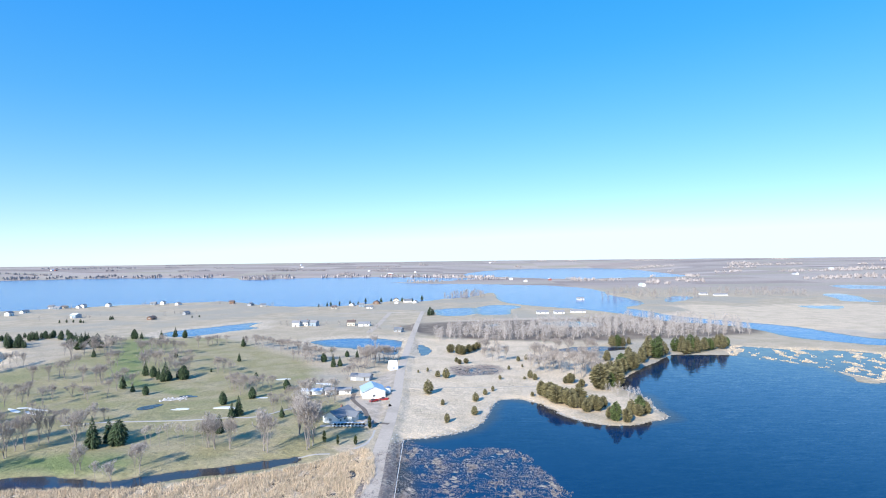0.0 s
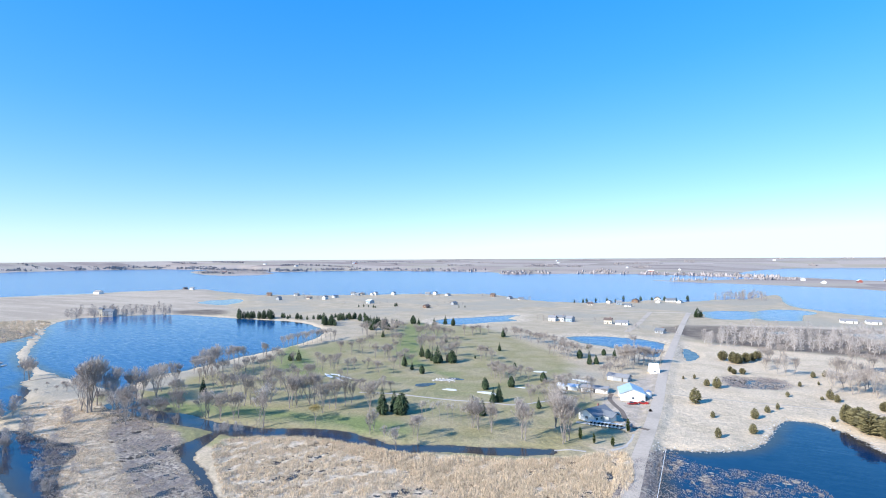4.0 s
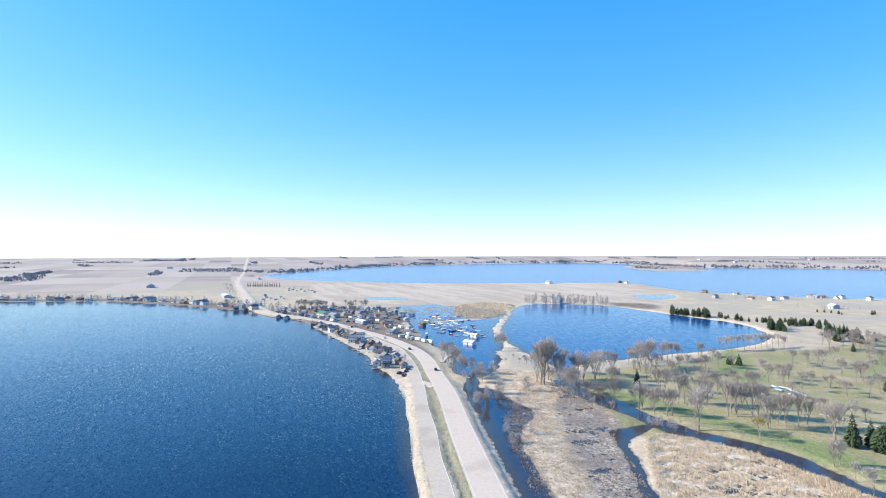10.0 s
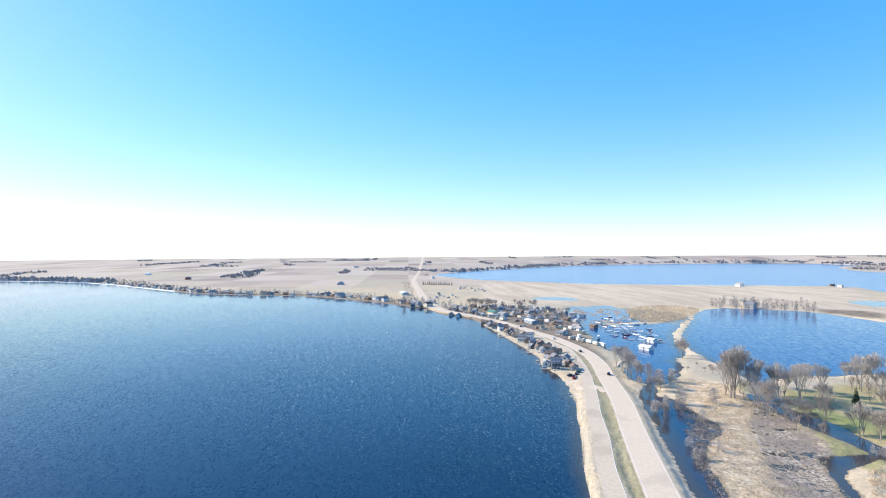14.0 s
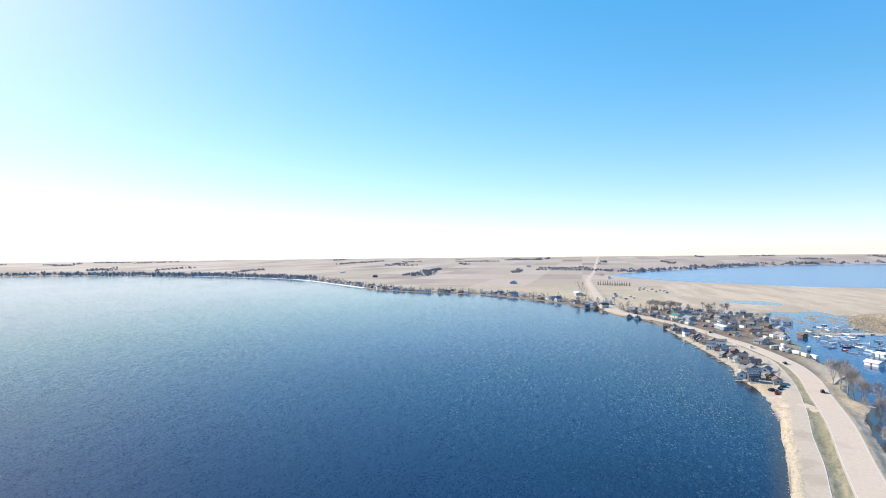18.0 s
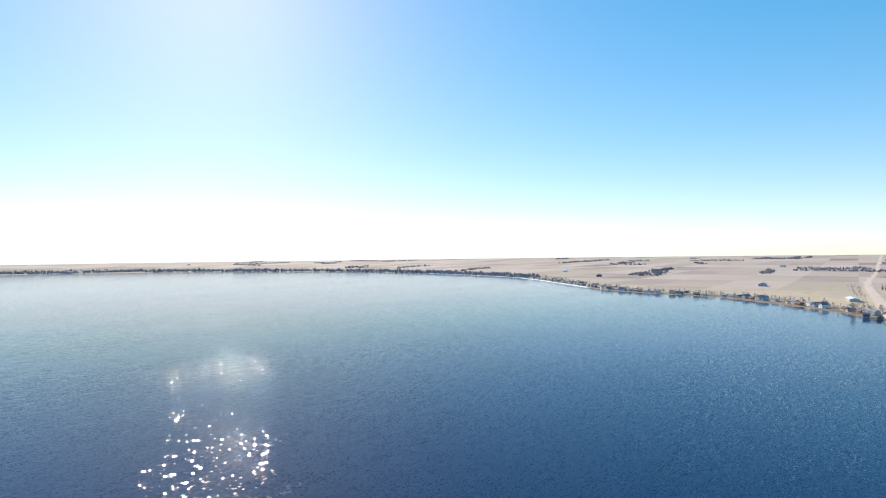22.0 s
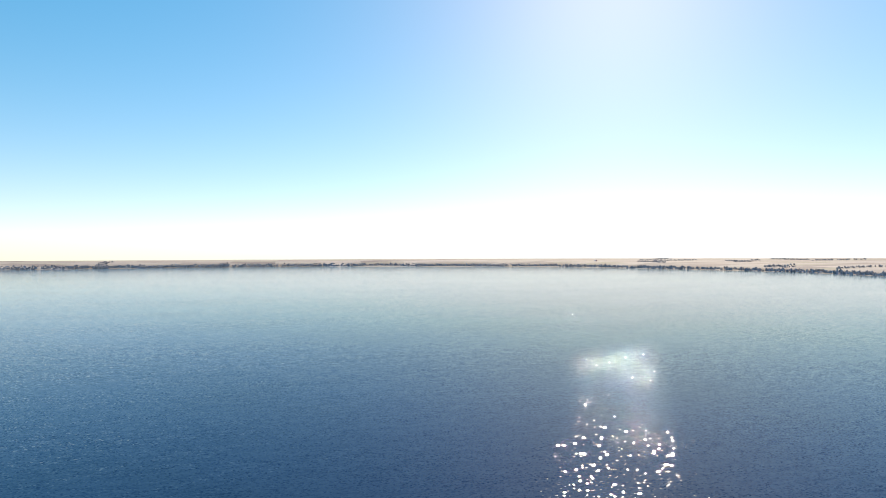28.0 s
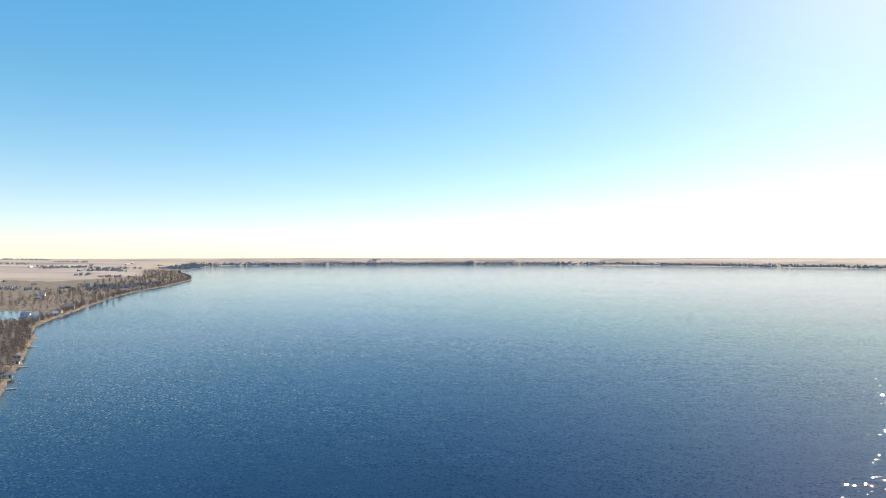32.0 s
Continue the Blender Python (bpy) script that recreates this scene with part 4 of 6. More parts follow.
plant(road_trees, 12, listed("-763,84,13.6 -746,87,16.7 -752,92,15.1 -742,96,14.9 -748,101,13.4 -732,103,17.2 -737,109,15.7 -743,114,14.2 -756,121,11.9 -753,168,11.1 -743,172,12.7 -644,160,8.8 -610,169,9.1 -685,128,7.7 -957,53,9.6 -827,-6,13.8 -708,72,7.9 -745,128,8.4 -707,143,9.6") + listed(ROADSIDE_TREES) + listed(MARSH_TREES) + listed(PALE_GROVE), 11)
willow = [tree_kind("willow", "golden-twigged leafless willow beside the ditch", "willow", "", bare_tree_meshes(95, 9, 1.2, 0.12, 2200), M_BARK, M_WILLOW)]
plant(willow, 9, [(-160, 196, 9.5)], 12)

GOLF_TREES = "-214,183,12.5 -207,185,9.2 -199,186,13.6 -186,189,13.2 -228,209,16.5 -213,206,18.1 -209,216,16.7 -258,226,11.4 -273,246,13.5 -252,238,13.5 -237,220,12.6 -228,227,10.7 -222,236,15.1 -218,237,13.2 -188,211,18.9 -195,228,15.0 -184,221,17.6 -181,221,17.5 -168,211,16.5 -170,219,13.9 -167,220,16.9 -165,225,17.0 -164,229,12.5 -149,223,16.4 -131,196,8.4 -174,253,8.5 -180,257,7.0 -171,271,7.1 -229,288,12.2 -232,300,10.1 -229,304,10.5 -207,285,11.7 -212,299,10.2 -246,304,10.0 -190,295,9.7 -185,304,11.8 -189,319,12.4 -248,347,11.8 -246,358,13.5 -254,380,12.7 -223,341,12.7 -210,334,13.1 -212,343,12.5 -218,363,11.7 -290,430,16.1 -305,444,12.0 -292,464,15.2 -262,435,16.9 -301,493,10.9 -299,393,12.1 -257,345,11.9 -265,264,13.3 -273,265,10.6 -259,268,11.6 -264,278,11.5 -282,302,11.5 -271,296,11.1 -195,336,11.6 -234,396,12.8 -272,467,13.2 -279,236,8.9 -299,247,12.9 -302,260,11.0 -256,462,11.7 -246,464,12.8 -197,362,16.9 -237,439,13.8 -227,434,14.7 -223,441,14.8 -210,393,13.8 -199,385,14.4 -182,365,14.5 -194,398,13.3 -208,438,12.9 -170,367,13.5 -169,351,13.0 -212,477,11.6 -204,478,10.4 -201,490,10.0 -193,491,9.9 -173,483,10.2 -163,478,12.3 -154,469,12.0 -149,470,10.9 -140,455,11.6 -135,456,10.5 -128,451,11.4 -121,443,11.7 -115,436,12.5 -105,418,12.0 -98,407,13.0 -93,403,13.3 -89,404,12.4 -149,364,12.7 -148,371,10.6 -138,356,11.0 -124,320,10.3 -123,328,9.3 -114,314,10.7 -111,314,10.0 -105,308,11.6 -106,323,9.1 -113,306,9.8 -78,302,10.4 -76,309,9.5 -74,314,8.6 -77,289,10.0 -89,284,7.3 -83,269,9.7 -84,285,6.6 -62,236,17.6 -67,266,11.3 -54,217,20.4 -56,233,16.0 -59,254,11.6 -59,280,9.5 -57,287,8.1 -52,382,14.1 -48,382,14.1 -43,394,14.1 -39,394,13.2 -56,387,11.7 -57,367,11.1 -59,335,11.3 -58,348,10.6 -69,215,15.6 -81,244,9.1 -111,202,10.0 -112,200,8.9 -85,219,13.6 -94,221,12.3 -91,219,12.9 -230,260,10.8 -215,248,11.7 -217,262,12.1 -199,248,8.8 -203,214,14.1 -212,209,13.2 -186,214,14.8 -199,266,9.2 -165,251,8.7"
GROVES = {
    "golf_a": "-317,496 -317,530 -224,382 -232,370",
    "golf_b": "-289,528 -258,525 -177,380 -209,381",
    "wood_e": "-13,502 57,490 109,496 160,499 210,495 288,518 323,579 239,641 135,613 9,585",
    "wood_e2": "57,366 94,335 120,427 73,438",
    "gray_grove": "26,398 42,386 46,451 31,452",
    "tip_brush": "87,307 101,271 106,293 99,320",
    "far_e": "283,1005 421,904 518,1111 406,1258",
    "far_e2": "491,1030 636,933 691,1096 565,1160",
    "north_point": "-5,995 79,1024 83,1235 18,1149",
    "lake_north": "-721,407 -636,493 -704,535 -767,453",
    "resort": "-682,96 -593,128 -622,177 -659,204 -785,163 -800,113",
    "wet": "-255,164 -204,162 -237,180 -273,183",
    "brush": "-192,169 -173,178 -182,188 -197,177",
    "cape": "668,-666 833,-979 1138,-1552 1566,-2034 1264,-1375 1038,-977 956,-790 780,-644",
    "cape_near": "384,-317 412,-359 487,-432 561,-491 574,-474",
    "isle_wood": "-2212,1844 -1809,1889 -2337,2391 -2582,2220",
    "sedge_brush": "-331,171 -309,187 -332,200 -354,187",
}
golf_trees = [tree_kind("golf_tree", "spreading leafless grey-brown tree between the fairways", "tree", "bare trees on the golf course", bare_tree_meshes(100 + k, 11, 1.0, 0.09, 1300), M_BARK, M_TWIG) for k in range(4)]
spots, rng = [], random.Random(5)
for k, (name, count, tall) in enumerate((("golf_a", 10, 9), ("golf_b", 6, 9), ("gray_grove", 7, 11), ("wood_e2", 28, 13), ("wet", 10, 8), ("sedge_brush", 8, 5), ("resort", 22, 9))):
    spots += [(x, y, tall * rng.uniform(0.7, 1.2)) for x, y in scatter(GROVES[name], count, 20 + k, 4.0)]
beside = [(x + 6 * (-1) ** k, y + 8 - k % 5, h * 0.85) for k, (x, y, h) in enumerate(listed(GOLF_TREES)[::2]) if y > 250]
plant(golf_trees, 11, listed(GOLF_TREES) + beside + spots, 13, 0.2)


def woodland(name, label, spots, mat, seed, twigs=110, category="woodland", fat=1.0):
    """A far wood as one mesh of slender stems and twigs."""
    rng, verts, faces = random.Random(seed), [], []
    z = heights([s[:2] for s in spots])
    for (x, y, tall), h in zip(spots, z):
        base = Vector((x, y, max(h, -0.2)))
        spread = tall * rng.uniform(0.22, 0.34)
        for k in range(3):
            tube(verts, faces, base, base + Vector((rng.uniform(-1, 1) * spread * 0.6, rng.uniform(-1, 1) * spread * 0.6, tall * rng.uniform(0.6, 0.9))), tall * 0.010, tall * 0.003, 3)
        for k in range(twigs):
            h0 = rng.uniform(0.12, 0.88)
            r = spread * math.sin(math.pi * min(1, h0 + 0.1)) ** 0.6
            a, q = rng.uniform(0, 6.283), r * rng.uniform(0.1, 0.85)
            p = base + Vector((math.cos(a) * q, math.sin(a) * q, tall * h0))
            e = p + Vector((math.cos(a) * 0.5 + rng.uniform(-0.7, 0.7), math.sin(a) * 0.5 + rng.uniform(-0.7, 0.7), rng.uniform(0.1, 1.1))) * tall * 0.11
            blade(verts, faces, p, e, tall * fat * rng.uniform(0.007, 0.013), rng)
    ob = new(name, mesh_of(name, verts, faces, mat))
    return tagged(ob, label, category, kind="stuff")


def spots_in(outline, count, seed, tall, gap):
    r = random.Random(seed)
    return [(x, y, tall * r.uniform(0.65, 1.25)) for x, y in scatter(outline, count, seed, gap)]


woodland("flooded_woodland", "grey leafless woodland standing along the river", spots_in(GROVES["wood_e"], 300, 41, 12.5, 5), M_PALE, 41, 190)
woodland("pale_brush", "pale leafless brush on the lake point", spots_in(GROVES["tip_brush"], 22, 42, 4.5, 2), M_PALE, 42, 160, "brush")
woodland("slough_shrubs", "pale grey leafless shrubs standing in the slough", [(x + dx, y + dy, max(2.5, h)) for x, y, h in listed(SLOUGH_SHRUBS) for dx, dy in ((0, 0), (1.5, 1), (-1.3, 1.2))], M_PALE, 75, 260, "brush")
woodland("ditch_brush", "low leafless brush along the marsh ditch", spots_in(GROVES["brush"], 20, 43, 3.2, 1.5), M_TWIG, 43, 120, "brush")
woodland("river_woodland", "leafless trees beside the flooded river", spots_in(GROVES["far_e"], 70, 44, 13, 9) + spots_in(GROVES["far_e2"], 60, 45, 12, 9), M_TWIG, 44, 110, fat=1.8)
woodland("point_woodland", "leafless trees on the wooded lake point", spots_in(GROVES["north_point"], 60, 46, 11, 6), M_TWIG, 46, 120, fat=1.8)
woodland("lakehead_woodland", "leafless trees along the head of the lake", spots_in(GROVES["lake_north"], 60, 47, 12, 5), M_TWIG, 47, 220)
woodland("cape_woodland", "brown leafless woods on the southern cape", spots_in(GROVES["cape"], 230, 48, 12, 9) + spots_in(GROVES["cape_near"], 60, 49, 10, 5), M_BROWN, 48, 110, fat=2.0)
woodland("island_woodland", "leafless woods on the low island", spots_in(GROVES["isle_wood"], 150, 50, 17, 18), M_TWIG, 50, 30, fat=4.0)
rng, spots = random.Random(58), []
cape = resample(SHORES["south_lake"][3 * 33:3 * 48], 8.0)
for (x, y), (u, v) in zip(cape, np.gradient(cape, axis=0)):
    for k in range(9):
        n, q = math.hypot(u, v), rng.uniform(1, 12) if k < 3 else rng.uniform(8, 150)
        spots.append((x + v / n * q, y - u / n * q, rng.uniform(3, 9)))
spots = [s for s, l in zip(spots, lie([s[:2] for s in spots])[1]) if l > 2]
woodland("cape_shore_woodland", "brown leafless woods crowding the cape shore", spots, M_BROWN, 59, 100, fat=2.0)
# wooded west and south shore of the big lake, behind its cabins
rng, spots = random.Random(51), []
shore = resample(SHORES["south_lake"][3 * 12:3 * 25], 7.0)
for (x, y), (u, v) in zip(shore, np.gradient(shore, axis=0)):
    for k in range(3):
        s = rng.uniform(9, 60) + (0 if x > -1500 else rng.uniform(0, 60))
        n = math.hypot(u, v)
        if rng.random() < 0.8:
            spots.append((x + v / n * s, y - u / n * s, rng.uniform(4, 10)))
zz, ll = lie(np.array([s[:2] for s in spots]))
spots = [s for s, l in zip(spots, ll) if l > 4][:1100]
woodland("shore_woodland", "leafless trees along the settled lake shore", spots, M_TWIG, 52, 90, fat=2.2)
rng, spots = random.Random(53), []
for x, y in resample(LINES["highway"][5 * 5:5 * 14], 9.0):
    if rng.random() < 0.75:
        spots.append((x + rng.uniform(-4, 4), y - rng.uniform(14, 34), rng.uniform(4, 9)))
zz, ll = lie(np.array([s[:2] for s in spots]))
for x, y in scatter("-780,62 -758,150 -735,200 -650,205 -575,185 -510,160 -480,140 -560,120 -640,98 -700,74", 110, 93, 5):
    spots.append((x, y, rng.uniform(3, 7)))
for x, y in resample(SHORES["south_lake"][17:38], 5.0):
    spots.append((x + rng.uniform(-4, 8), y + rng.uniform(4, 22), rng.uniform(2.5, 6)))
zz, ll = lie(np.array([s[:2] for s in spots]))
keep = to_line(np.array([s[:2] for s in spots]), LINES["highway"], 40.0) > 8
spots, ll = [s for s, k in zip(spots, keep) if k], [l for l, k in zip(ll, keep) if k]
woodland("cabin_trees", "small leafless trees between the shore cabins", [s for s, l in zip(spots, ll) if l > 1], M_TWIG, 54, 100)

rng = random.Random(56)
yards = [(x + rng.uniform(-28, 28), y + rng.uniform(-34, 22), rng.uniform(4, 9)) for x, y in listed("-642,900 -600,905 -506,960 -454,940 -366,950 -300,900 -167,840 -112,835 -79,922 -157,622 -497,740 -362,770 -783,818 -647,775 -89,615 -46,560 -720,840 -610,880") for k in range(6)]
woodland("yard_trees", "small leafless yard trees round the lake houses", [s for s, l in zip(yards, lie([s[:2] for s in yards])[1]) if l > 3], M_TWIG, 57, 70, fat=1.8)
# shelterbelts and farm groves far out on the plain
M_FARWOOD = plain("far_grove", (0.40, 0.35, 0.32), (0.30, 0.26, 0.24), 0.05, 0.95, per_island=0.3)
rng, spots = random.Random(55), []
for k in range(260):
    a, r = radians(rng.uniform(-45, 235)), rng.uniform(1250, 4700) ** 1.0
    x, y = -math.sin(a) * r, math.cos(a) * r
    n, along = rng.randint(6, 34), rng.random() < 0.6
    for j in range(n):
        spots.append((x + (j * 13 if along else rng.uniform(-30, 30)), y + (rng.uniform(-14, 14) if along else j * 9), rng.uniform(7, 14)))
zz, ll = lie(np.array([s[:2] for s in spots]))
spots = [s for s, l in zip(spots, ll) if l > 25 and (math.hypot(s[0], s[1]) > 1900 or s[0] > -400)]
verts, faces = [], []
for (x, y, tall), h in zip(spots, heights([s[:2] for s in spots])):
    for k in range(5):
        c = Vector((x + rng.uniform(-6, 6), y + rng.uniform(-6, 6), h + tall * rng.uniform(0.0, 0.35)))
        e = c + Vector((rng.uniform(-2, 2), rng.uniform(-2, 2), tall * rng.uniform(0.4, 0.7)))
        tube(verts, faces, c, e, rng.uniform(1.6, 3.4), 0.6, 3)
# the distant wooded shores of the lakes
for key, i0, i1 in (("south_lake", 19, 33), ("north_lake", 41, 56)):
    far_shore = resample(SHORES[key][3 * i0:3 * i1], 17.0)
    ends = np.gradient(far_shore, axis=0)
    inland = np.stack([ends[:, 1], -ends[:, 0]], 1) / np.linalg.norm(ends, axis=1)[:, None]
    if lie(far_shore + inland * 60)[1].mean() < 0:
        inland = -inland
    for p, q in zip(far_shore, inland):
        for far_back in ((10, 30), (30, 70), (60, 130)) if rng.random() < (0.95 if key == "south_lake" else 0.4) else ():
            c = p + q * rng.uniform(*far_back)
            h = lie([c])[0][0]
            for k in range(3):
                a = Vector((c[0] + rng.uniform(-9, 9), c[1] + rng.uniform(-9, 9), h - 1))
                tube(verts, faces, a, a + Vector((rng.uniform(-3, 3), rng.uniform(-3, 3), rng.uniform(5, 12))), rng.uniform(4, 8), 1.2, 3)
ob = new("shelterbelts", mesh_of("shelterbelts", verts, faces, M_FARWOOD))
tagged(ob, "dark bare shelterbelts and farm groves on the plain", "trees", kind="stuff")

# ---- reeds, sedge and stones ----
M_REED = plain("dry_reed_stalks", (0.74, 0.60, 0.42), (0.57, 0.45, 0.305), 0.5, 0.95, per_island=0.3)
M_SEDGE = plain("drowned_sedge", (0.60, 0.50, 0.37), (0.38, 0.31, 0.24), 0.5, 0.95, per_island=0.4)
M_DROWNED = plain("drowned_brush", (0.34, 0.30, 0.28), (0.22, 0.19, 0.18), 0.5, 0.95, per_island=0.4)


def reeds(name, label, outline, count, tall, wide, mat, seed, low):
    """Tufts of dry stalks over a bed; none where the ground lies deeper than low."""
    rng = np.random.RandomState(seed)
    poly = COVERS[outline]
    p = rng.uniform(poly.min(0), poly.max(0), (count * 3, 2))
    p = p[signed(p, poly, 30.0) > 0][:count]
    clump = waves2(p, 14, seed) + 0.7 * waves2(p, 5, seed + 1)
    z, land = lie(p)
    keep = (z > low) & (clump > -0.75)
    p, z, clump = p[keep], z[keep], clump[keep]
    n = len(p)
    ang, t = rng.uniform(0, 6.283, (n, 3)), tall * rng.uniform(0.6, 1.15, (n, 3)) * np.clip(0.8 + 0.3 * clump, 0.4, 1.2)[:, None]
    verts = np.empty((n, 3, 3, 3))
    c = np.stack([np.cos(ang), np.sin(ang)], 2)
    off = p[:, None] + rng.uniform(-0.35, 0.35, (n, 3, 2))
    zb = np.maximum(z, 0)[:, None] - 0.1
    for k, sgn in enumerate((-1, 1)):
        verts[:, :, k, :2] = off + c * wide * sgn
        verts[:, :, k, 2] = zb
    verts[:, :, 2, :2] = off + rng.uniform(-0.5, 0.5, (n, 3, 2)) * tall * 0.5
    verts[:, :, 2, 2] = zb + t
    faces = np.arange(n * 9).reshape(-1, 3).tolist()
    ob = new(name, mesh_of(name, verts.reshape(-1, 3).tolist(), faces, mat))
    return tagged(ob, label, "reeds", kind="stuff")


reeds("reed_bed", "dry straw-coloured reeds filling the marsh", "reed_bed", 60000, 1.1, 0.06, M_REED, 61, -0.1)
reeds("reed_strip", "dry straw-coloured reeds beside the ditch", "reed_strip", 18000, 1.5, 0.07, M_REED, 62, -0.1)
reeds("straw_bed", "pale trampled straw and dead reeds in the marsh", "straw", 22000, 0.55, 0.09, M_REED, 68, -0.2)
reeds("slough_brush", "purplish grey drowned brush beside the slough", "brush", 7000, 0.7, 0.12, M_DROWNED, 69, -0.4)
reeds("sedge_bed", "brown drowned sedge and grass in shallow water", "sedge", 22000, 0.45, 0.10, M_SEDGE, 63, -0.3)
reeds("drowned_brush", "grey drowned brush and reeds in the lake", "east_bed", 24000, 0.42, 0.11, M_DROWNED, 64, -0.5)
reeds("flats_reeds", "tan drowned reeds on the flooded flats", "east_flats", 5000, 0.7, 0.25, M_REED, 66, -0.05)
reeds("pasture_sedge", "dark drowned sedge in the wet pasture hollow", "wet_patch", 1500, 0.7, 0.14, M_DROWNED, 67, -0.3)
reeds("island_reeds", "tan reeds on the low marsh island", "island", 9000, 1.2, 0.3, M_REED, 65, -0.2)
M_STONE = plain("pale_shore_stones", (0.60, 0.55, 0.48), (0.42, 0.38, 0.33), 1.0, 0.9, per_island=0.3)


def stones(name, label, line, count, spread, seed, size=0.45):
    rng, verts, faces = random.Random(seed), [], []
    line = resample(line, 1.0)
    spots = []
    for k in range(count):
        p = line[rng.randrange(len(line))]
        spots.append((p[0] + rng.gauss(0, spread), p[1] + rng.gauss(0, spread)))
    for (x, y), h in zip(spots, heights(spots)):
        if h < -0.45:
            continue
        s, k, a = size * rng.uniform(0.4, 1.4), len(verts), rng.uniform(0, 6.28)
        c = Vector((x, y, h + s * 0.15))
        ring6 = [c + Vector((math.cos(a + i * 1.257) * s * rng.uniform(0.7, 1.1), math.sin(a + i * 1.257) * s * rng.uniform(0.7, 1.1), rng.uniform(-0.1, 0.1) * s)) for i in range(5)]
        verts.extend(ring6 + [c + Vector((0, 0, s * 0.6)), c - Vector((0, 0, s * 0.6))])
        for i in range(5):
            faces.extend(((k + i, k + (i + 1) % 5, k + 5), (k + (i + 1) % 5, k + i, k + 6)))
    return tagged(new(name, mesh_of(name, verts, faces, M_STONE)), label, "stones", kind="stuff")


E_SHORE = SHORES["east_lake"]
stones("shore_stones", "pale washed stones along the pasture shore", E_SHORE[0:24], 700, 1.6, 71, 0.3)
stones("point_stones", "pale washed stones round the lake point", E_SHORE[20:44], 300, 0.9, 72, 0.28)
stones("bank_stones", "pale stones and debris along the highway shore", SHORES["south_lake"][0:14], 500, 1.6, 73, 0.25)
M_ICE = plain("old_shore_ice", (0.82, 0.84, 0.86), (0.72, 0.74, 0.77), 0.1, 0.7)
ice_line = resample(SHORES["south_lake"][3 * 18:3 * 21], 12.0)
strip("shore_ice", ice_line, 4.0, -10.0, 0.5, M_ICE, "white ridge of old ice along the far shore", z=0.1, category="ice")

# ---- materials of built things ----
def siding(name, a, b, rough=0.7):
    """Painted boards: fine level joints, streaks and grime."""
    n = Nodes(name)
    col = n.mix(n.ramp(n.noise(0.6, 5, rough=0.7), 0.35, 0.7), a, b)
    col = n.mix(n.ramp(n.noise(1.0, 4, n.scaled((3.0, 3.0, 0.25))), 0.55, 0.8, 0.0, 0.35), col, tuple(c * 0.72 for c in b))
    saw = n.tree.nodes.new("ShaderNodeTexWave")
    saw.bands_direction, saw.wave_profile = "Z", "SAW"
    n.put(saw.inputs["Vector"], n.pos)
    saw.inputs["Scale"].default_value = 1.2
    n.bump(saw.outputs["Fac"], 0.5, 0.03)
    return n.done(col, rough)


def shingles(name, a, b, rough=0.85):
    n = Nodes(name)
    col = n.mix(n.ramp(n.noise(3.0, 5, rough=0.7), 0.3, 0.7), a, b)
    col = n.mix(n.ramp(n.noise(0.25, 3), 0.45, 0.75, 0.0, 0.4), col, tuple(c * 0.7 for c in b))
    n.bump(n.noise(7.0, 3, n.scaled((1, 1, 4))), 0.5, 0.05)
    return n.done(col, rough)


W_WHITE = siding("white_siding", (0.80, 0.79, 0.76), (0.72, 0.70, 0.66))
W_CREAM = siding("cream_siding", (0.66, 0.60, 0.48), (0.58, 0.51, 0.40))
W_GREY = siding("grey_siding", (0.40, 0.41, 0.42), (0.32, 0.33, 0.34))
W_BLUE = siding("blue_siding", (0.33, 0.40, 0.46), (0.27, 0.33, 0.39))
W_DARK = siding("dark_siding", (0.10, 0.12, 0.15), (0.07, 0.08, 0.11))
W_BROWN = siding("brown_siding", (0.24, 0.15, 0.10), (0.18, 0.11, 0.07))
W_RED = siding("red_siding", (0.32, 0.10, 0.07), (0.25, 0.08, 0.06))
R_SLATE = shingles("slate_grey_shingles", (0.23, 0.24, 0.25), (0.17, 0.18, 0.19))
R_BROWN = shingles("brown_shingles", (0.20, 0.15, 0.12), (0.15, 0.11, 0.09))
R_GREY = shingles("grey_shingles", (0.33, 0.32, 0.31), (0.26, 0.25, 0.24))
R_GREEN = shingles("green_metal_roof", (0.10, 0.24, 0.17), (0.08, 0.19, 0.14), 0.5)
R_BLUE = shingles("pale_blue_metal_roof", (0.50, 0.61, 0.66), (0.43, 0.54, 0.59), 0.5)
R_WHITE = shingles("white_metal_roof", (0.78, 0.79, 0.80), (0.68, 0.69, 0.70), 0.5)
M_FRAME = plain("white_trim", (0.80, 0.79, 0.77), (0.72, 0.71, 0.68), 2.0)
M_DOOR = plain("dark_door_paint", (0.12, 0.10, 0.09), (0.09, 0.08, 0.07), 2.0)
M_BRICK = plain("chimney_brick", (0.34, 0.17, 0.12), (0.26, 0.13, 0.10), 4.0)
M_WOOD = plain("weathered_dock_wood", (0.48, 0.42, 0.35), (0.36, 0.31, 0.26), 3.0)
M_METAL = plain("galvanised_metal", (0.55, 0.56, 0.58), (0.45, 0.46, 0.48), 3.0, 0.4, 0.8)
M_RUBBER = plain("tyre_rubber", (0.025, 0.025, 0.027), (0.018, 0.018, 0.02), 6.0, 0.9)
M_SAND = plain("white_bunker_sand", (0.82, 0.79, 0.72), (0.74, 0.70, 0.62), 0.6, 0.95)
M_CONCRETE = plain("pale_concrete", (0.56, 0.50, 0.42), (0.47, 0.42, 0.35), 1.0, 0.9)


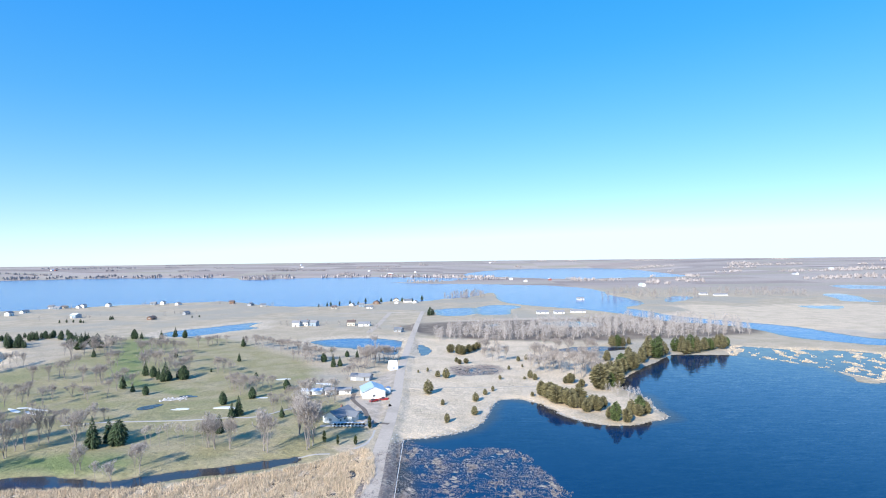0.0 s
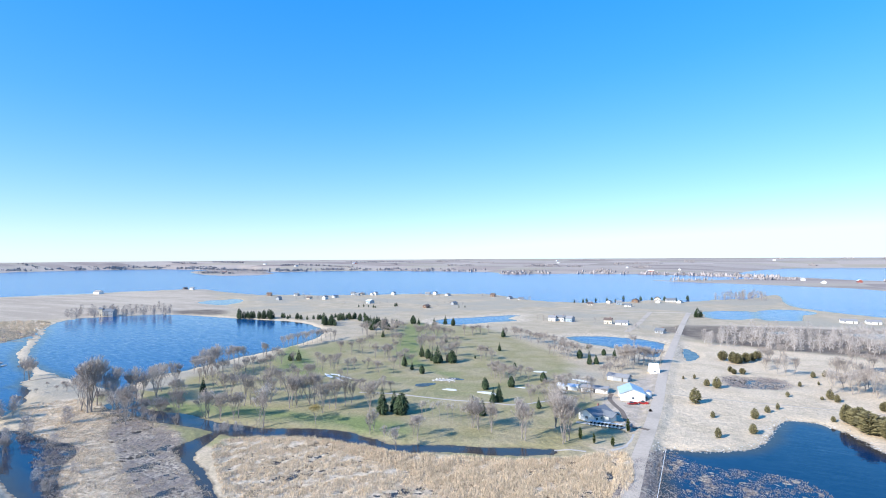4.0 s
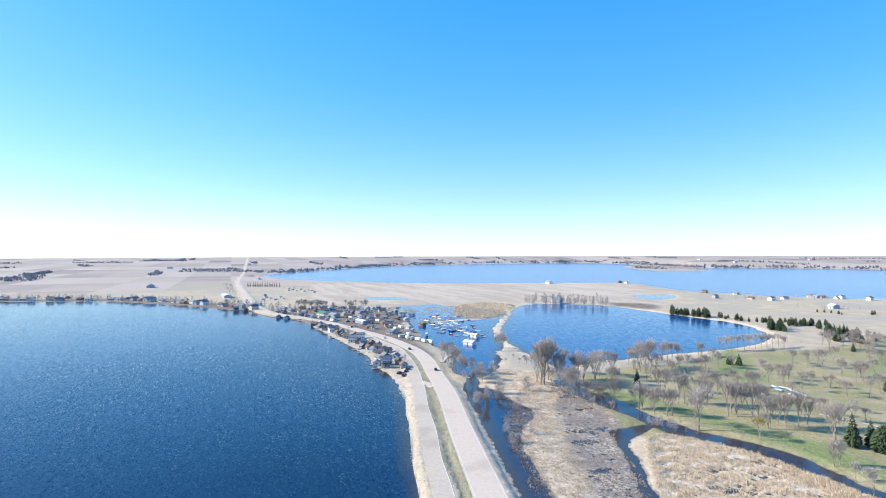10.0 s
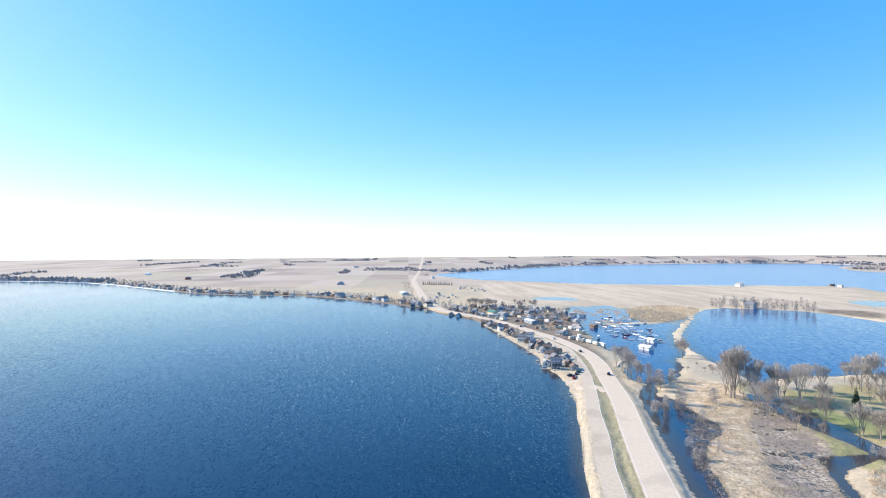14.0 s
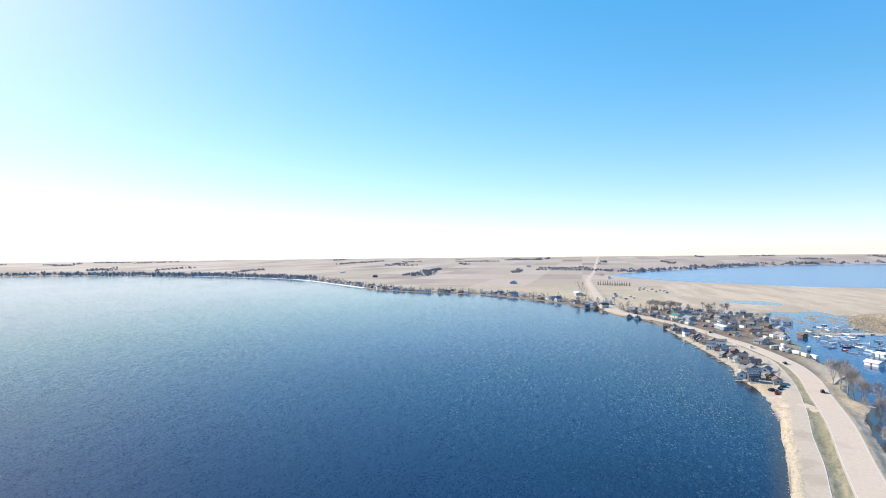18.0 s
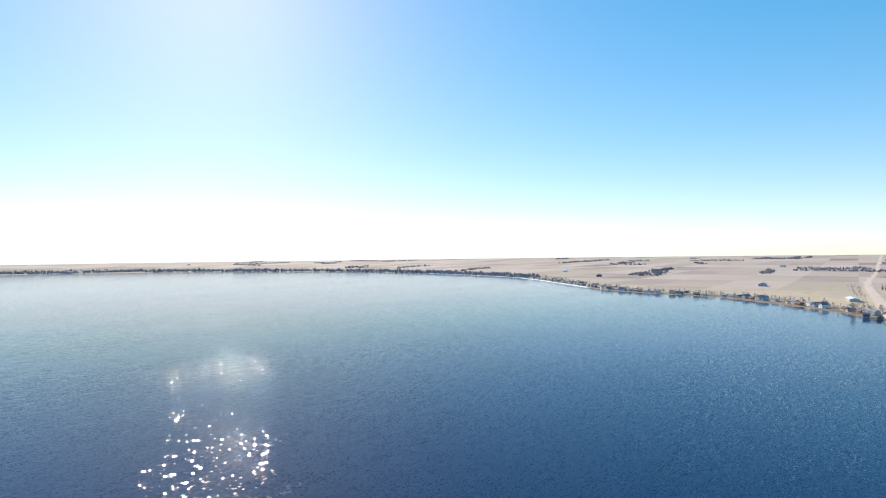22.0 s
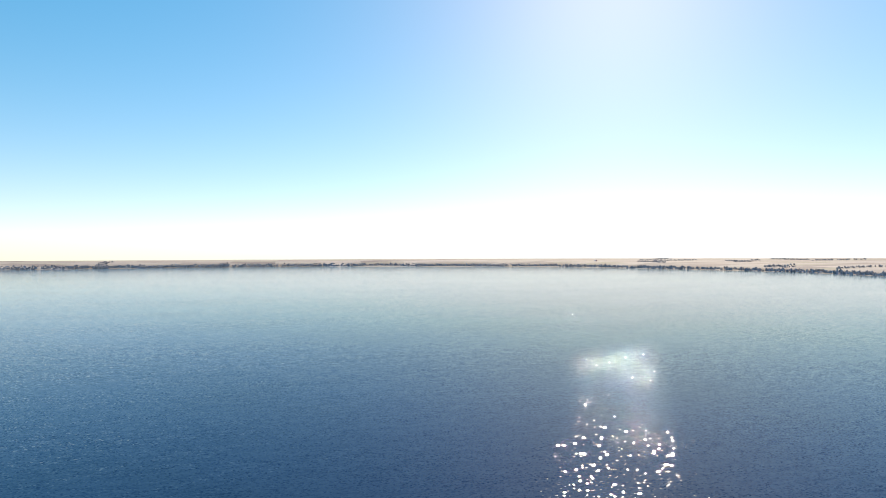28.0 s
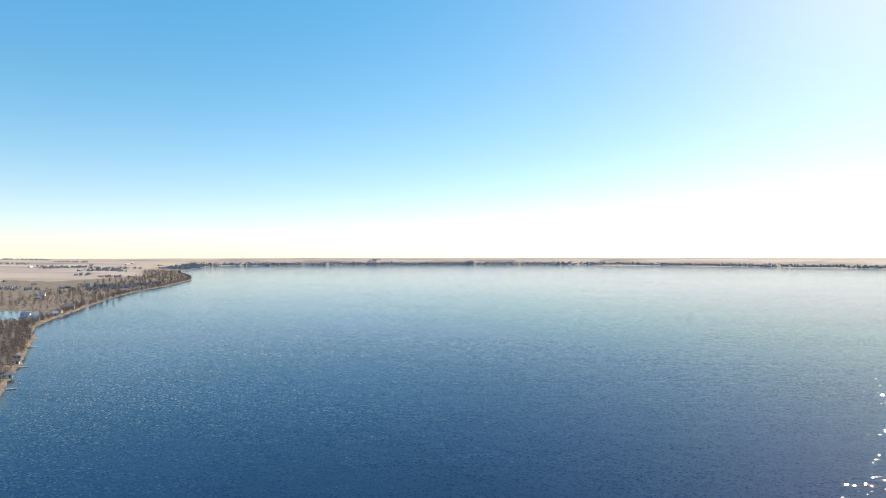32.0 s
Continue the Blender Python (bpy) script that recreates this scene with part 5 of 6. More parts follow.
def glass_material():
    n = Nodes("window_glass")
    return n.done(n.mix(n.ramp(n.noise(0.4, 2), 0.4, 0.6), (0.03, 0.04, 0.05), (0.05, 0.06, 0.075)), 0.08, spec=0.6)


M_GLASS = glass_material()


def box(bm, x0, x1, y0, y1, z0, z1, taper=0.0):
    t = taper
    v = [bm.verts.new(p) for p in ((x0, y0, z0), (x1, y0, z0), (x1, y1, z0), (x0, y1, z0), (x0 + t, y0 + t, z1), (x1 - t, y0 + t, z1), (x1 - t, y1 - t, z1), (x0 + t, y1 - t, z1))]
    for f in ((3, 2, 1, 0), (4, 5, 6, 7), (0, 1, 5, 4), (1, 2, 6, 5), (2, 3, 7, 6), (3, 0, 4, 7)):
        bm.faces.new([v[i] for i in f])
    return bm


def boxes(*specs):
    bm = bmesh.new()
    for s in specs:
        box(bm, *s)
    return bm


def mesh_box(name, mat, *specs, bevel=0.0):
    bm = boxes(*specs)
    if bevel:
        bmesh.ops.bevel(bm, geom=bm.edges[:], offset=bevel, segments=1, affect="EDGES")
    bmesh.ops.recalc_face_normals(bm, faces=bm.faces)
    me = bpy.data.meshes.new(name)
    bm.to_mesh(me)
    bm.free()
    me.materials.append(mat)
    return me


# a window and a door that all houses share: each faces -y at its own origin
ME_WINDOW_FRAME = mesh_box("window_frame", M_FRAME, (-0.75, -0.62, -0.06, 0.02, 0, 1.3), (0.62, 0.75, -0.06, 0.02, 0, 1.3), (-0.62, 0.62, -0.06, 0.02, 1.18, 1.3), (-0.62, 0.62, -0.09, 0.02, 0, 0.12), (-0.04, 0.04, -0.05, 0.02, 0.12, 1.18))
ME_PANE = mesh_box("pane", M_GLASS, (-0.62, 0.62, -0.025, 0.015, 0.12, 1.18))
ME_DOOR = mesh_box("door", M_DOOR, (-0.48, 0.48, -0.05, 0.02, 0, 2.05), (0.3, 0.38, -0.11, -0.05, 0.95, 1.1))
ME_GARAGE = mesh_box("garage_door", M_FRAME, *[(-1.5, 1.5, -0.05 - 0.012 * (k % 2), 0.02, 0.56 * k, 0.56 * k + 0.54) for k in range(4)])


def gable_walls(w, d, h, rise):
    """Walls of a house, w along x and d along y, with gable ends at the ends of x."""
    bm = bmesh.new()
    a, b = w / 2, d / 2
    ring = []
    for x in (-a, a):
        ring.append([bm.verts.new(p) for p in ((x, -b, -0.6), (x, b, -0.6), (x, b, h), (x, 0, h + rise), (x, -b, h))])
    bm.faces.new(ring[0][::-1]), bm.faces.new(ring[1])
    for i in range(5):
        j = (i + 1) % 5
        bm.faces.new((ring[0][i], ring[0][j], ring[1][j], ring[1][i]))
    return bm


def gable_roof(w, d, h, rise, over=0.5, thick=0.2):
    bm = bmesh.new()
    a, b = w / 2 + over, d / 2
    s = rise / b
    y1, z1 = b + over, h - s * over
    prof = [(-y1, z1), (0, h + rise), (y1, z1), (y1, z1 + thick), (0, h + rise + thick * 1.2), (-y1, z1 + thick)]
    rows = [[bm.verts.new((x, y, z + 0.02)) for y, z in prof] for x in (-a, a)]
    bm.faces.new(rows[0][::-1]), bm.faces.new(rows[1])
    for i in range(6):
        j = (i + 1) % 6
        bm.faces.new((rows[0][i], rows[0][j], rows[1][j], rows[1][i]))
    return bm


def house(name, x, y, turn, w, d, h, rise, wall, roof, label, category="house", group="", windows=3, floors=1, chimney=False, garage=False, porch=False, wing=None, z=None, doors=1):
    """A gabled building whose parts are its walls, roof, windows, doors, chimney and porch."""
    root = new(name)
    part("wall", gable_walls(w, d, h, rise), wall, root)
    part("roof", gable_roof(w, d, h, rise), roof, root)
    if wing:
        ww, wd, wx = wing
        m = pose(wx, -d / 2 - ww / 2 + 0.3, 0, 0, 0, 90)
        part("wing_wall", gable_walls(ww, wd, h * 0.96, rise * wd / d), wall, root, at=m)
        part("wing_roof", gable_roof(ww + d * 0.9, wd, h * 0.96, rise * wd / d, 0.4), roof, root, at=m @ pose(d * 0.22, 0, 0))
    for side, sgn in ((0, 1), (180, -1)):
        for f in range(floors):
            for k in range(windows):
                u = (k + 0.5) / windows * w - w / 2
                if wing and sgn == 1 and abs(u - wing[2]) < wing[1] / 2 + 0.8:
                    continue
                if f == 0 and ((k == windows // 2 and doors) or (garage and k == 0)):
                    continue
                m = pose(0, 0, 0, 0, 0, side) @ pose(u, -d / 2, 0.95 + f * 2.6)
                fr = part("window", ME_WINDOW_FRAME, None, root, at=m)
                part("pane", ME_PANE, None, fr)
        if doors and not wing or sgn == -1 and doors:
            part("door", ME_DOOR, None, root, at=pose(0, 0, 0, 0, 0, side) @ pose((windows // 2 + 0.5) / max(1, windows) * w - w / 2, -d / 2, 0))
        if garage:
            part("garage_door", ME_GARAGE, None, root, at=pose(0, 0, 0, 0, 0, side) @ pose(-w / 2 + 2.0, -d / 2, 0))
    if windows:
        for side in (90, -90):
            fr = part("window", ME_WINDOW_FRAME, None, root, at=pose(0, 0, 0, 0, 0, side) @ pose(0, -w / 2, 1.0 + (floors - 1) * 2.6))
            part("pane", ME_PANE, None, fr)
    if chimney:
        part("chimney", boxes((w * 0.2, w * 0.2 + 0.7, 0.5, 1.2, h, h + rise + 1.0)), M_BRICK, root)
    if porch:
        part("porch", boxes((-w * 0.45, w * 0.45, -d / 2 - 2.6, -d / 2 - 0.02, -0.4, 0.25)), M_WOOD, root)
        for k in range(3):
            u = -w * 0.42 + k * w * 0.42
            part("porch_post", boxes((u - 0.07, u + 0.07, -d / 2 - 2.5, -d / 2 - 2.36, 0.25, 2.3)), M_FRAME, root)
    gz = ground_z(x, y) if z is None else z
    root.matrix_basis = pose(x, y, max(gz, 0.05), 0, 0, turn)
    return tagged(root, label, category, group)


# ---- the clubhouse farmstead beside the county road ----
house("clubhouse", -49, 257, 62, 12.5, 9, 2.9, 2.3, W_WHITE, R_SLATE, "white clubhouse with slate-grey gable roof and wing", "clubhouse", wing=(3.6, 5.5, 2.0), windows=4, chimney=True)
house("machine_barn", -39.3, 302.5, 104, 14, 12, 3.8, 2.4, W_WHITE, R_BLUE, "white machine barn with pale blue metal roof", "barn", windows=2, garage=True)
house("cart_shed", -59, 309, 0, 14, 6, 2.3, 0.9, W_WHITE, R_GREY, "long low white cart shed with grey roof", "shed", windows=0, garage=True)
house("cart_shed", -74, 309, 2, 11, 5, 2.1, 0.8, W_WHITE, R_WHITE, "low white storage shed with white roof", "shed", windows=0, garage=True)
house("garage_shed", -51, 341, -14, 12.5, 6, 2.5, 1.3, W_GREY, R_GREY, "grey garage shed with grey metal roof", "shed", windows=2, garage=True)
house("corn_crib", -34.5, 371, 20, 5, 5.5, 1.2, 5.0, W_WHITE, R_WHITE, "steep white A-frame crib beside the road", "shed", windows=0)
house("yard_kiosk", -33.2, 246, 10, 2.2, 1.8, 2.1, 0.7, W_GREY, R_SLATE, "small grey kiosk on the gravel yard", "kiosk", windows=0)


def tank(x, y, r, h):
    root = new("storage_tank")
    bm = bmesh.new()
    bmesh.ops.create_cone(bm, cap_ends=True, segments=20, radius1=r, radius2=r, depth=h, matrix=Matrix.Translation((0, 0, h / 2)))
    part("drum", bm, M_FRAME, root)
    bm = bmesh.new()
    bmesh.ops.create_cone(bm, cap_ends=True, segments=20, radius1=r * 1.03, radius2=0.3, depth=0.9, matrix=Matrix.Translation((0, 0, h + 0.45)))
    part("cap", bm, M_METAL, root)
    root.matrix_basis = pose(x, y, ground_z(x, y))
    tagged(root, "white round storage tank beside the barn", "tank")


tank(-31.2, 306, 1.6, 3.0)


def wheel_mesh(r, w):
    bm = bmesh.new()
    bmesh.ops.create_cone(bm, cap_ends=True, segments=12, radius1=r, radius2=r, depth=w, matrix=Matrix.Rotation(math.pi / 2, 4, "Y"))
    bmesh.ops.bevel(bm, geom=bm.edges[:], offset=r * 0.12, segments=1, affect="EDGES")
    me = bpy.data.meshes.new("tyre")
    bm.to_mesh(me)
    bm.free()
    me.materials.append(M_RUBBER)
    return me


ME_TYRE, ME_CART_TYRE = wheel_mesh(0.34, 0.24), wheel_mesh(0.22, 0.18)
ME_RIM = mesh_box("rim", M_METAL, (-0.13, 0.13, -0.14, 0.14, -0.14, 0.14), bevel=0.05)
ME_LAMP = mesh_box("headlight", M_FRAME, (-0.18, 0.18, -0.03, 0.03, -0.08, 0.08), bevel=0.02)


def car(x, y, turn, paint, label, z, long=4.5, tall=1.5, pickup=False, category="car", group="cars on the road"):
    """A car that points along +y: body, cabin glass, roof, wheels with rims, lights."""
    root = new("pickup_truck" if pickup else "car")
    L = long / 2
    bm = boxes((-0.9, 0.9, -L, L, 0.28, 0.86))
    bmesh.ops.bevel(bm, geom=bm.edges[:], offset=0.12, segments=2, affect="EDGES")
    part("body", bm, paint, root)
    y0, y1 = (-0.3, 1.3) if pickup else (-L + 0.5, 0.95)
    part("cabin_glass", boxes((-0.8, 0.8, y0, y1, 0.86, tall - 0.08, 0.22)), M_GLASS, root)
    part("roof", boxes((-0.62, 0.62, y0 + 0.24, y1 - 0.28, tall - 0.09, tall)), paint, root)
    if pickup:
        part("cargo_bed", boxes((-0.88, -0.78, -L + 0.05, -0.35, 0.86, 1.1), (0.78, 0.88, -L + 0.05, -0.35, 0.86, 1.1), (-0.78, 0.78, -L + 0.05, -L + 0.15, 0.86, 1.1)), paint, root)
    for sx in (-0.82, 0.82):
        for sy in (-L + 0.85, L - 0.85):
            t = part("wheel", ME_TYRE, None, root, at=pose(sx, sy, 0.34))
            part("rim", ME_RIM, None, t)
        part("headlight", ME_LAMP, None, root, at=pose(sx * 0.75, L, 0.65))
    root.matrix_basis = pose(x, y, z, 0, 0, turn)
    return tagged(root, label, category, group)


P_BLACK = plain("black_car_paint", (0.02, 0.02, 0.022), (0.03, 0.03, 0.033), 1.0, 0.25)
P_WHITE = plain("white_car_paint", (0.78, 0.78, 0.78), (0.72, 0.72, 0.72), 1.0, 0.3)
P_RED = plain("red_car_paint", (0.35, 0.03, 0.03), (0.28, 0.025, 0.025), 1.0, 0.3)
P_SILVER = plain("silver_car_paint", (0.45, 0.46, 0.48), (0.40, 0.41, 0.43), 1.0, 0.3, 0.4)
car(-327, 120.5, 76, P_BLACK, "black car driving on the pale highway", 1.57)
car(-468, 124.5, 92, P_WHITE, "white car driving on the pale highway", 1.57)
car(-405, 127.8, 88, P_BLACK, "dark car on the highway bend", 1.57)
car(-548, 112.5, 68, P_BLACK, "dark car on the highway near the village", 1.57)
car(-32, 292, 70, P_RED, "red pickup parked on the farm yard gravel", ground_z(-32, 292), 5.2, 1.7, True, "pickup", "vehicles parked in the yard")
car(-37, 289, 120, P_RED, "red pickup parked behind another in the yard", ground_z(-37, 289), 4.8, 1.6, True, "pickup", "vehicles parked in the yard")
for k, (x, y, t) in enumerate(((-331, 102, 60), (-326, 99, 75), (-336, 105, 50), (-322, 97.5, 80), (-329, 97.5, 30))):
    car(x, y, t, (P_BLACK, P_SILVER, P_BLACK, P_RED, P_BLACK)[k], ("dark car", "silver pickup", "black car", "red pickup", "black pickup")[k] + " parked on the shore gravel", ground_z(x, y), 4.6, 1.5, k % 2 == 1, "car", "vehicles parked by the shore")


def golf_cart():
    root = new("golf_cart")
    bm = boxes((-0.55, 0.55, -1.1, 1.1, 0.3, 0.62), (-0.5, 0.5, 0.55, 1.15, 0.62, 0.9))
    bmesh.ops.bevel(bm, geom=bm.edges[:], offset=0.06, segments=1, affect="EDGES")
    part("body", bm, M_FRAME, root)
    part("seat", boxes((-0.5, 0.5, -0.75, -0.1, 0.62, 0.78), (-0.5, 0.5, -0.8, -0.68, 0.78, 1.2)), M_RUBBER, root)
    part("roof", boxes((-0.6, 0.6, -0.95, 0.75, 1.82, 1.9)), M_FRAME, root)
    for sx in (-0.52, 0.52):
        for sy in (-0.85, 0.65):
            part("roof_post", boxes((sx - 0.025, sx + 0.025, sy - 0.025, sy + 0.025, 0.6, 1.82)), M_RUBBER, root)
            part("wheel", ME_CART_TYRE, None, root, at=pose(sx, sy * 1.05, 0.22))
    return tagged(root, "white golf cart parked in a row", "golf cart", "golf carts in a row")


cart = golf_cart()
cart_spots = [(-49.5 + 1.62 * k, 247.5 - 0.12 * k) for k in range(9)]
for (x, y), z in zip(cart_spots[1:], heights(cart_spots)[1:]):
    copy_thing(cart, pose(x, y, z + 0.03, 0, 0, 152))
cart.matrix_basis = pose(*cart_spots[0], heights(cart_spots)[0] + 0.03, 0, 0, 152)


def ribbon(name, text, half, lift, mat, label, category="path"):
    return strip(name, resample(spline(points(text), False, 6), 2.0), half, -half, lift, mat, label, category=category)


ribbon("cart_path", "-175,252 -159,257 -142,258 -121,259 -103,262 -90,263 -80,275 -71,284", 0.75, 0.07, M_CONCRETE, "pale concrete cart path across the golf course")
ribbon("lawn_path", "-30.2,240 -30.2,232 -32,223 -37,216", 0.7, 0.08, M_CONCRETE, "pale curving walk round the clubhouse lawn")
ribbon("club_walk", "-56,249 -50,249.2 -36,247.8 -31,246", 1.6, 0.05, M_CONCRETE, "pale concrete apron before the clubhouse")
ribbon("field_track", "-21,318 1,318 30,318.5 53,320", 0.9, 0.04, M_GRAVEL, "faint dirt track across the dry pasture")
ribbon("yard_lane", "-27,279 -36,277 -43,284 -45,300 -40,318 -30,335", 2.2, 0.05, M_GRAVEL, "gravel lane looping through the farm yard")
M_MUD = road_material("wet_mud", (0.17, 0.13, 0.095), (0.24, 0.185, 0.135))
ribbon("yard_track", "-25,247 -32,251 -36,260 -40,274 -44,282 -49,295 -50,308", 1.1, 0.085, M_MUD, "wet muddy wheel track through the farm yard")
ribbon("median_crossing", "-301,101.2 -294,103.4 -287,106.4", 3.2, 0.055, M_ROAD, "paved crossing through the grass median", "road")
ribbon("marsh_lane", "-352,134 -376,150 -381,168 -379,190 -372,206", 1.3, 0.25, M_GRAVEL, "half-flooded gravel lane to the lake", "road")
ribbon("bank_path", "-56,210.5 -50,212 -44,212.6", 0.6, 0.06, M_CONCRETE, "pale walk along the ditch")


def patch(name, x, y, a, b, turn, mat, label, category, lift=0.09):
    """An irregular flat patch with a thin rim, laid on the ground."""
    bm = bmesh.new()
    rng = random.Random(int(x * 7 + y))
    n, top, low = 18, [], []
    base = ground_z(x, y)
    for i in range(n):
        q = 6.2832 * i / n
        r = 1 + 0.22 * math.sin(2 * q + x) + 0.12 * math.sin(3 * q + y) + rng.uniform(-0.06, 0.06)
        top.append(bm.verts.new((a * r * math.cos(q), b * r * math.sin(q), lift)))
        low.append(bm.verts.new((a * r * 1.06 * math.cos(q), b * r * 1.06 * math.sin(q), -0.4)))
    bm.faces.new(top)
    for i in range(n):
        j = (i + 1) % n
        bm.faces.new((low[i], low[j], top[j], top[i]))
    me = bpy.data.meshes.new(name)
    bm.to_mesh(me)
    bm.free()
    me.materials.append(mat)
    ob = new(name, me)
    ob.matrix_basis = pose(x, y, base, 0, 0, turn)
    return tagged(ob, label, category, "golf bunkers" if category == "bunker" else "")


for x, y, a, b, t in ((-217, 279, 6, 1.5, 150), (-205, 274, 5, 1.2, 150), (-216, 284, 4, 1.2, 10), (-206, 280, 6, 1.3, 160), (-133, 279, 5, 1.6, 0), (-110, 280, 6.5, 2.2, 0), (-101, 346, 4.5, 2.0, 0), (-77, 302, 5, 1.6, -20), (-70, 330, 8, 1.6, -25), (-99, 300, 3, 1.2, 0)):
    patch("sand_bunker", x, y, a, b, t, M_SAND, "white sand bunker in the golf course turf", "bunker")
patch("golf_pond", -141, 304, 5, 2.5, 10, M_WATER, "small blue pond on the fairway", "pond", 0.11)
patch("golf_pond", -151, 283, 6, 4.0, 30, M_WATER, "shallow blue puddle on the fairway", "pond", 0.11)
stones("pond_stones", "heap of pale stones beside the golf pond", np.array([(-150.0, 297.0), (-141.0, 300.0)]), 160, 1.6, 74, 0.7)


# ---- fence in the flooded margin of the county road ----
fence = new("pipe_fence")
ME_POST = mesh_box("post", M_WOOD, (-0.08, 0.08, -0.08, 0.08, -0.6, 1.25))
fence_z = heights([(-17 + 0.02 * (224 - y), y) for y in range(226, 150, -4)])
for y, z in zip(range(226, 150, -4), fence_z):
    part("post", ME_POST, None, fence, at=pose(-17 + 0.02 * (224 - y), y, max(z, -0.2)))
part("rail", boxes((-0.06, 0.06, -38, 38, 0.95, 1.07)), M_FRAME, fence, "pale top rail", at=pose(-16.3, 188, 0.15, 0, 0, 1.15))
tagged(fence, "weathered post fence with pale rail in shallow water", "fence")

# ---- lake houses and farms north of the golf course ----
HOUSE_LOOKS = [(W_WHITE, R_SLATE, "white house with slate-grey roof"), (W_CREAM, R_BROWN, "cream house with brown shingled roof"), (W_GREY, R_SLATE, "grey house with dark roof"),
               (W_BROWN, R_BROWN, "brown house with brown roof"), (W_WHITE, R_GREY, "white house with light grey roof"), (W_BLUE, R_GREY, "blue-grey house with grey roof")]
NORTH = "-157,627 -147,625 -166,622 -497,746 -377,713 -362,776 -642,905 -619,902 -599,908 -562,926 -506,963 -489,962 -454,945 -366,955 -320,916 -294,899 -167,843 -147,888 -112,838 -129,868 -79,926 -48,935"
NORTH_WEST = "-783,822 -686,743 -732,842 -647,777 -617,784 -627,826 -622,890 -595,912 -1096,900 -1150,925 -46,564 -89,619 -104,622"
rng = random.Random(88)
for k, (x, y) in enumerate(listed("-176,906 -167,949 -151,915 -144,979 -130,954 -112,923 -103,998 -84,978 -62,950 -47,1029 -31,996")):
    wall, roof, say = HOUSE_LOOKS[(k * 5 + 2) % 6]
    if lie([(x, y)])[1][0] > 2:
        house("lake_house", x, y, rng.uniform(-20, 20) + 90 * (k % 2), rng.uniform(11, 15), rng.uniform(8, 10), 3.0, 2.8, wall, roof, say + " near the northern lake shore", "house", "houses by the northern lake", windows=2, doors=0)
rng = random.Random(81)
for k, (x, y) in enumerate(listed(NORTH) + listed(NORTH_WEST)):
    wall, roof, say = HOUSE_LOOKS[(k * 5 + k // 3) % 6]
    if (x, y) == (-497, 746):
        wall, roof, say = W_BLUE, R_WHITE, "blue house with white roof"
    if (x, y) == (-89, 619):
        wall, roof, say = W_WHITE, R_GREY, "large white house with grey roof"
    big = 1.35 if (x, y) in ((-497, 746), (-89, 619)) else 1.0
    house("lake_house", x, y, rng.choice((0, 15, 80, 95, -20)), 9.5 * big * rng.uniform(0.8, 1.15), 6.5 * big, rng.choice((2.6, 4.2, 2.6)), 2.0, wall, roof, say + " near the lake", "house", "houses north of the golf course", windows=3, garage=k % 3 == 0, chimney=k % 2 == 0)
for x, y, w, t in ((130, 727, 15, 3), (179, 736, 19, -2), (152, 728, 13, 5), (508, 1012, 24, 0), (493, 1047, 15, 10), (240, 968, 12, 0)):
    house("farm_barn", x, y, t, w, 8, 2.6, 1.8, W_WHITE, R_GREY, "long white farm barn on the low ground", "barn", "white farm barns", windows=2)
house("lakehead_house", -708, 455, 30, 13, 10, 6.0, 3.0, W_GREY, R_SLATE, "grey two-storey house among bare lakeside trees", "house", floors=2, chimney=True)
house("lakehead_tower", -716, 449, 30, 4, 4, 9.0, 1.4, W_CREAM, R_SLATE, "cream square tower beside the grey lake house", "tower", windows=1)

# ---- the flooded resort village ----
house("boat_shed", -418, 184, 28, 9.5, 5.5, 2.2, 1.3, W_WHITE, R_WHITE, "white boat shed standing in floodwater", "shed", windows=0, garage=True, z=0.1)
house("picnic_shelter", -452, 204, 20, 7, 4.5, 2.3, 1.1, W_WHITE, R_WHITE, "white picnic shelter standing in floodwater", "shelter", windows=0, z=0.1)
house("bait_shop", -584, 131, 12, 20, 7, 3.0, 0.9, W_BLUE, R_WHITE, "long low blue shop with white roof", "shop", windows=5)
house("marine_store", -652, 113, 20, 13, 8, 3.4, 1.4, W_BLUE, R_GREY, "blue-grey marine store beside the highway", "store", windows=3, garage=True)
house("supper_club", -681, 105, 24, 15, 9, 3.0, 2.0, W_CREAM, R_GREEN, "cream supper club with green metal roof", "restaurant", windows=4)
VILLAGE = "-666,128 -709,106 -700,138 -671,146 -693,162 -641,161 -615,164 -601,174 -588,182 -660,183 -633,141 -724,82 -737,72 -769,91 -720,176 -732,187 -740,165 -560,172 -575,160 -545,186 -640,205 -655,198 -620,150 -600,155 -765,120 -750,140"
rng = random.Random(82)
crowd = scatter("-780,62 -758,150 -735,200 -650,205 -575,185 -510,160 -480,140 -560,120 -640,98 -700,74", 46, 92, 8)
crowd = [p for p in crowd if to_line(np.array([p]), LINES["highway"], 40.0)[0] > 13]
for k, (x, y) in enumerate(listed(VILLAGE) + crowd):
    wall, roof, say = HOUSE_LOOKS[(k * 7 + 2) % 6]
    house("village_house", x, y, rng.uniform(0, 90), rng.uniform(5.5, 9), rng.uniform(4, 5.5), 2.4, rng.uniform(1.1, 1.7), wall, roof, say + " in the flooded village", "house", "houses of the flooded village", windows=2, porch=k % 4 == 0)


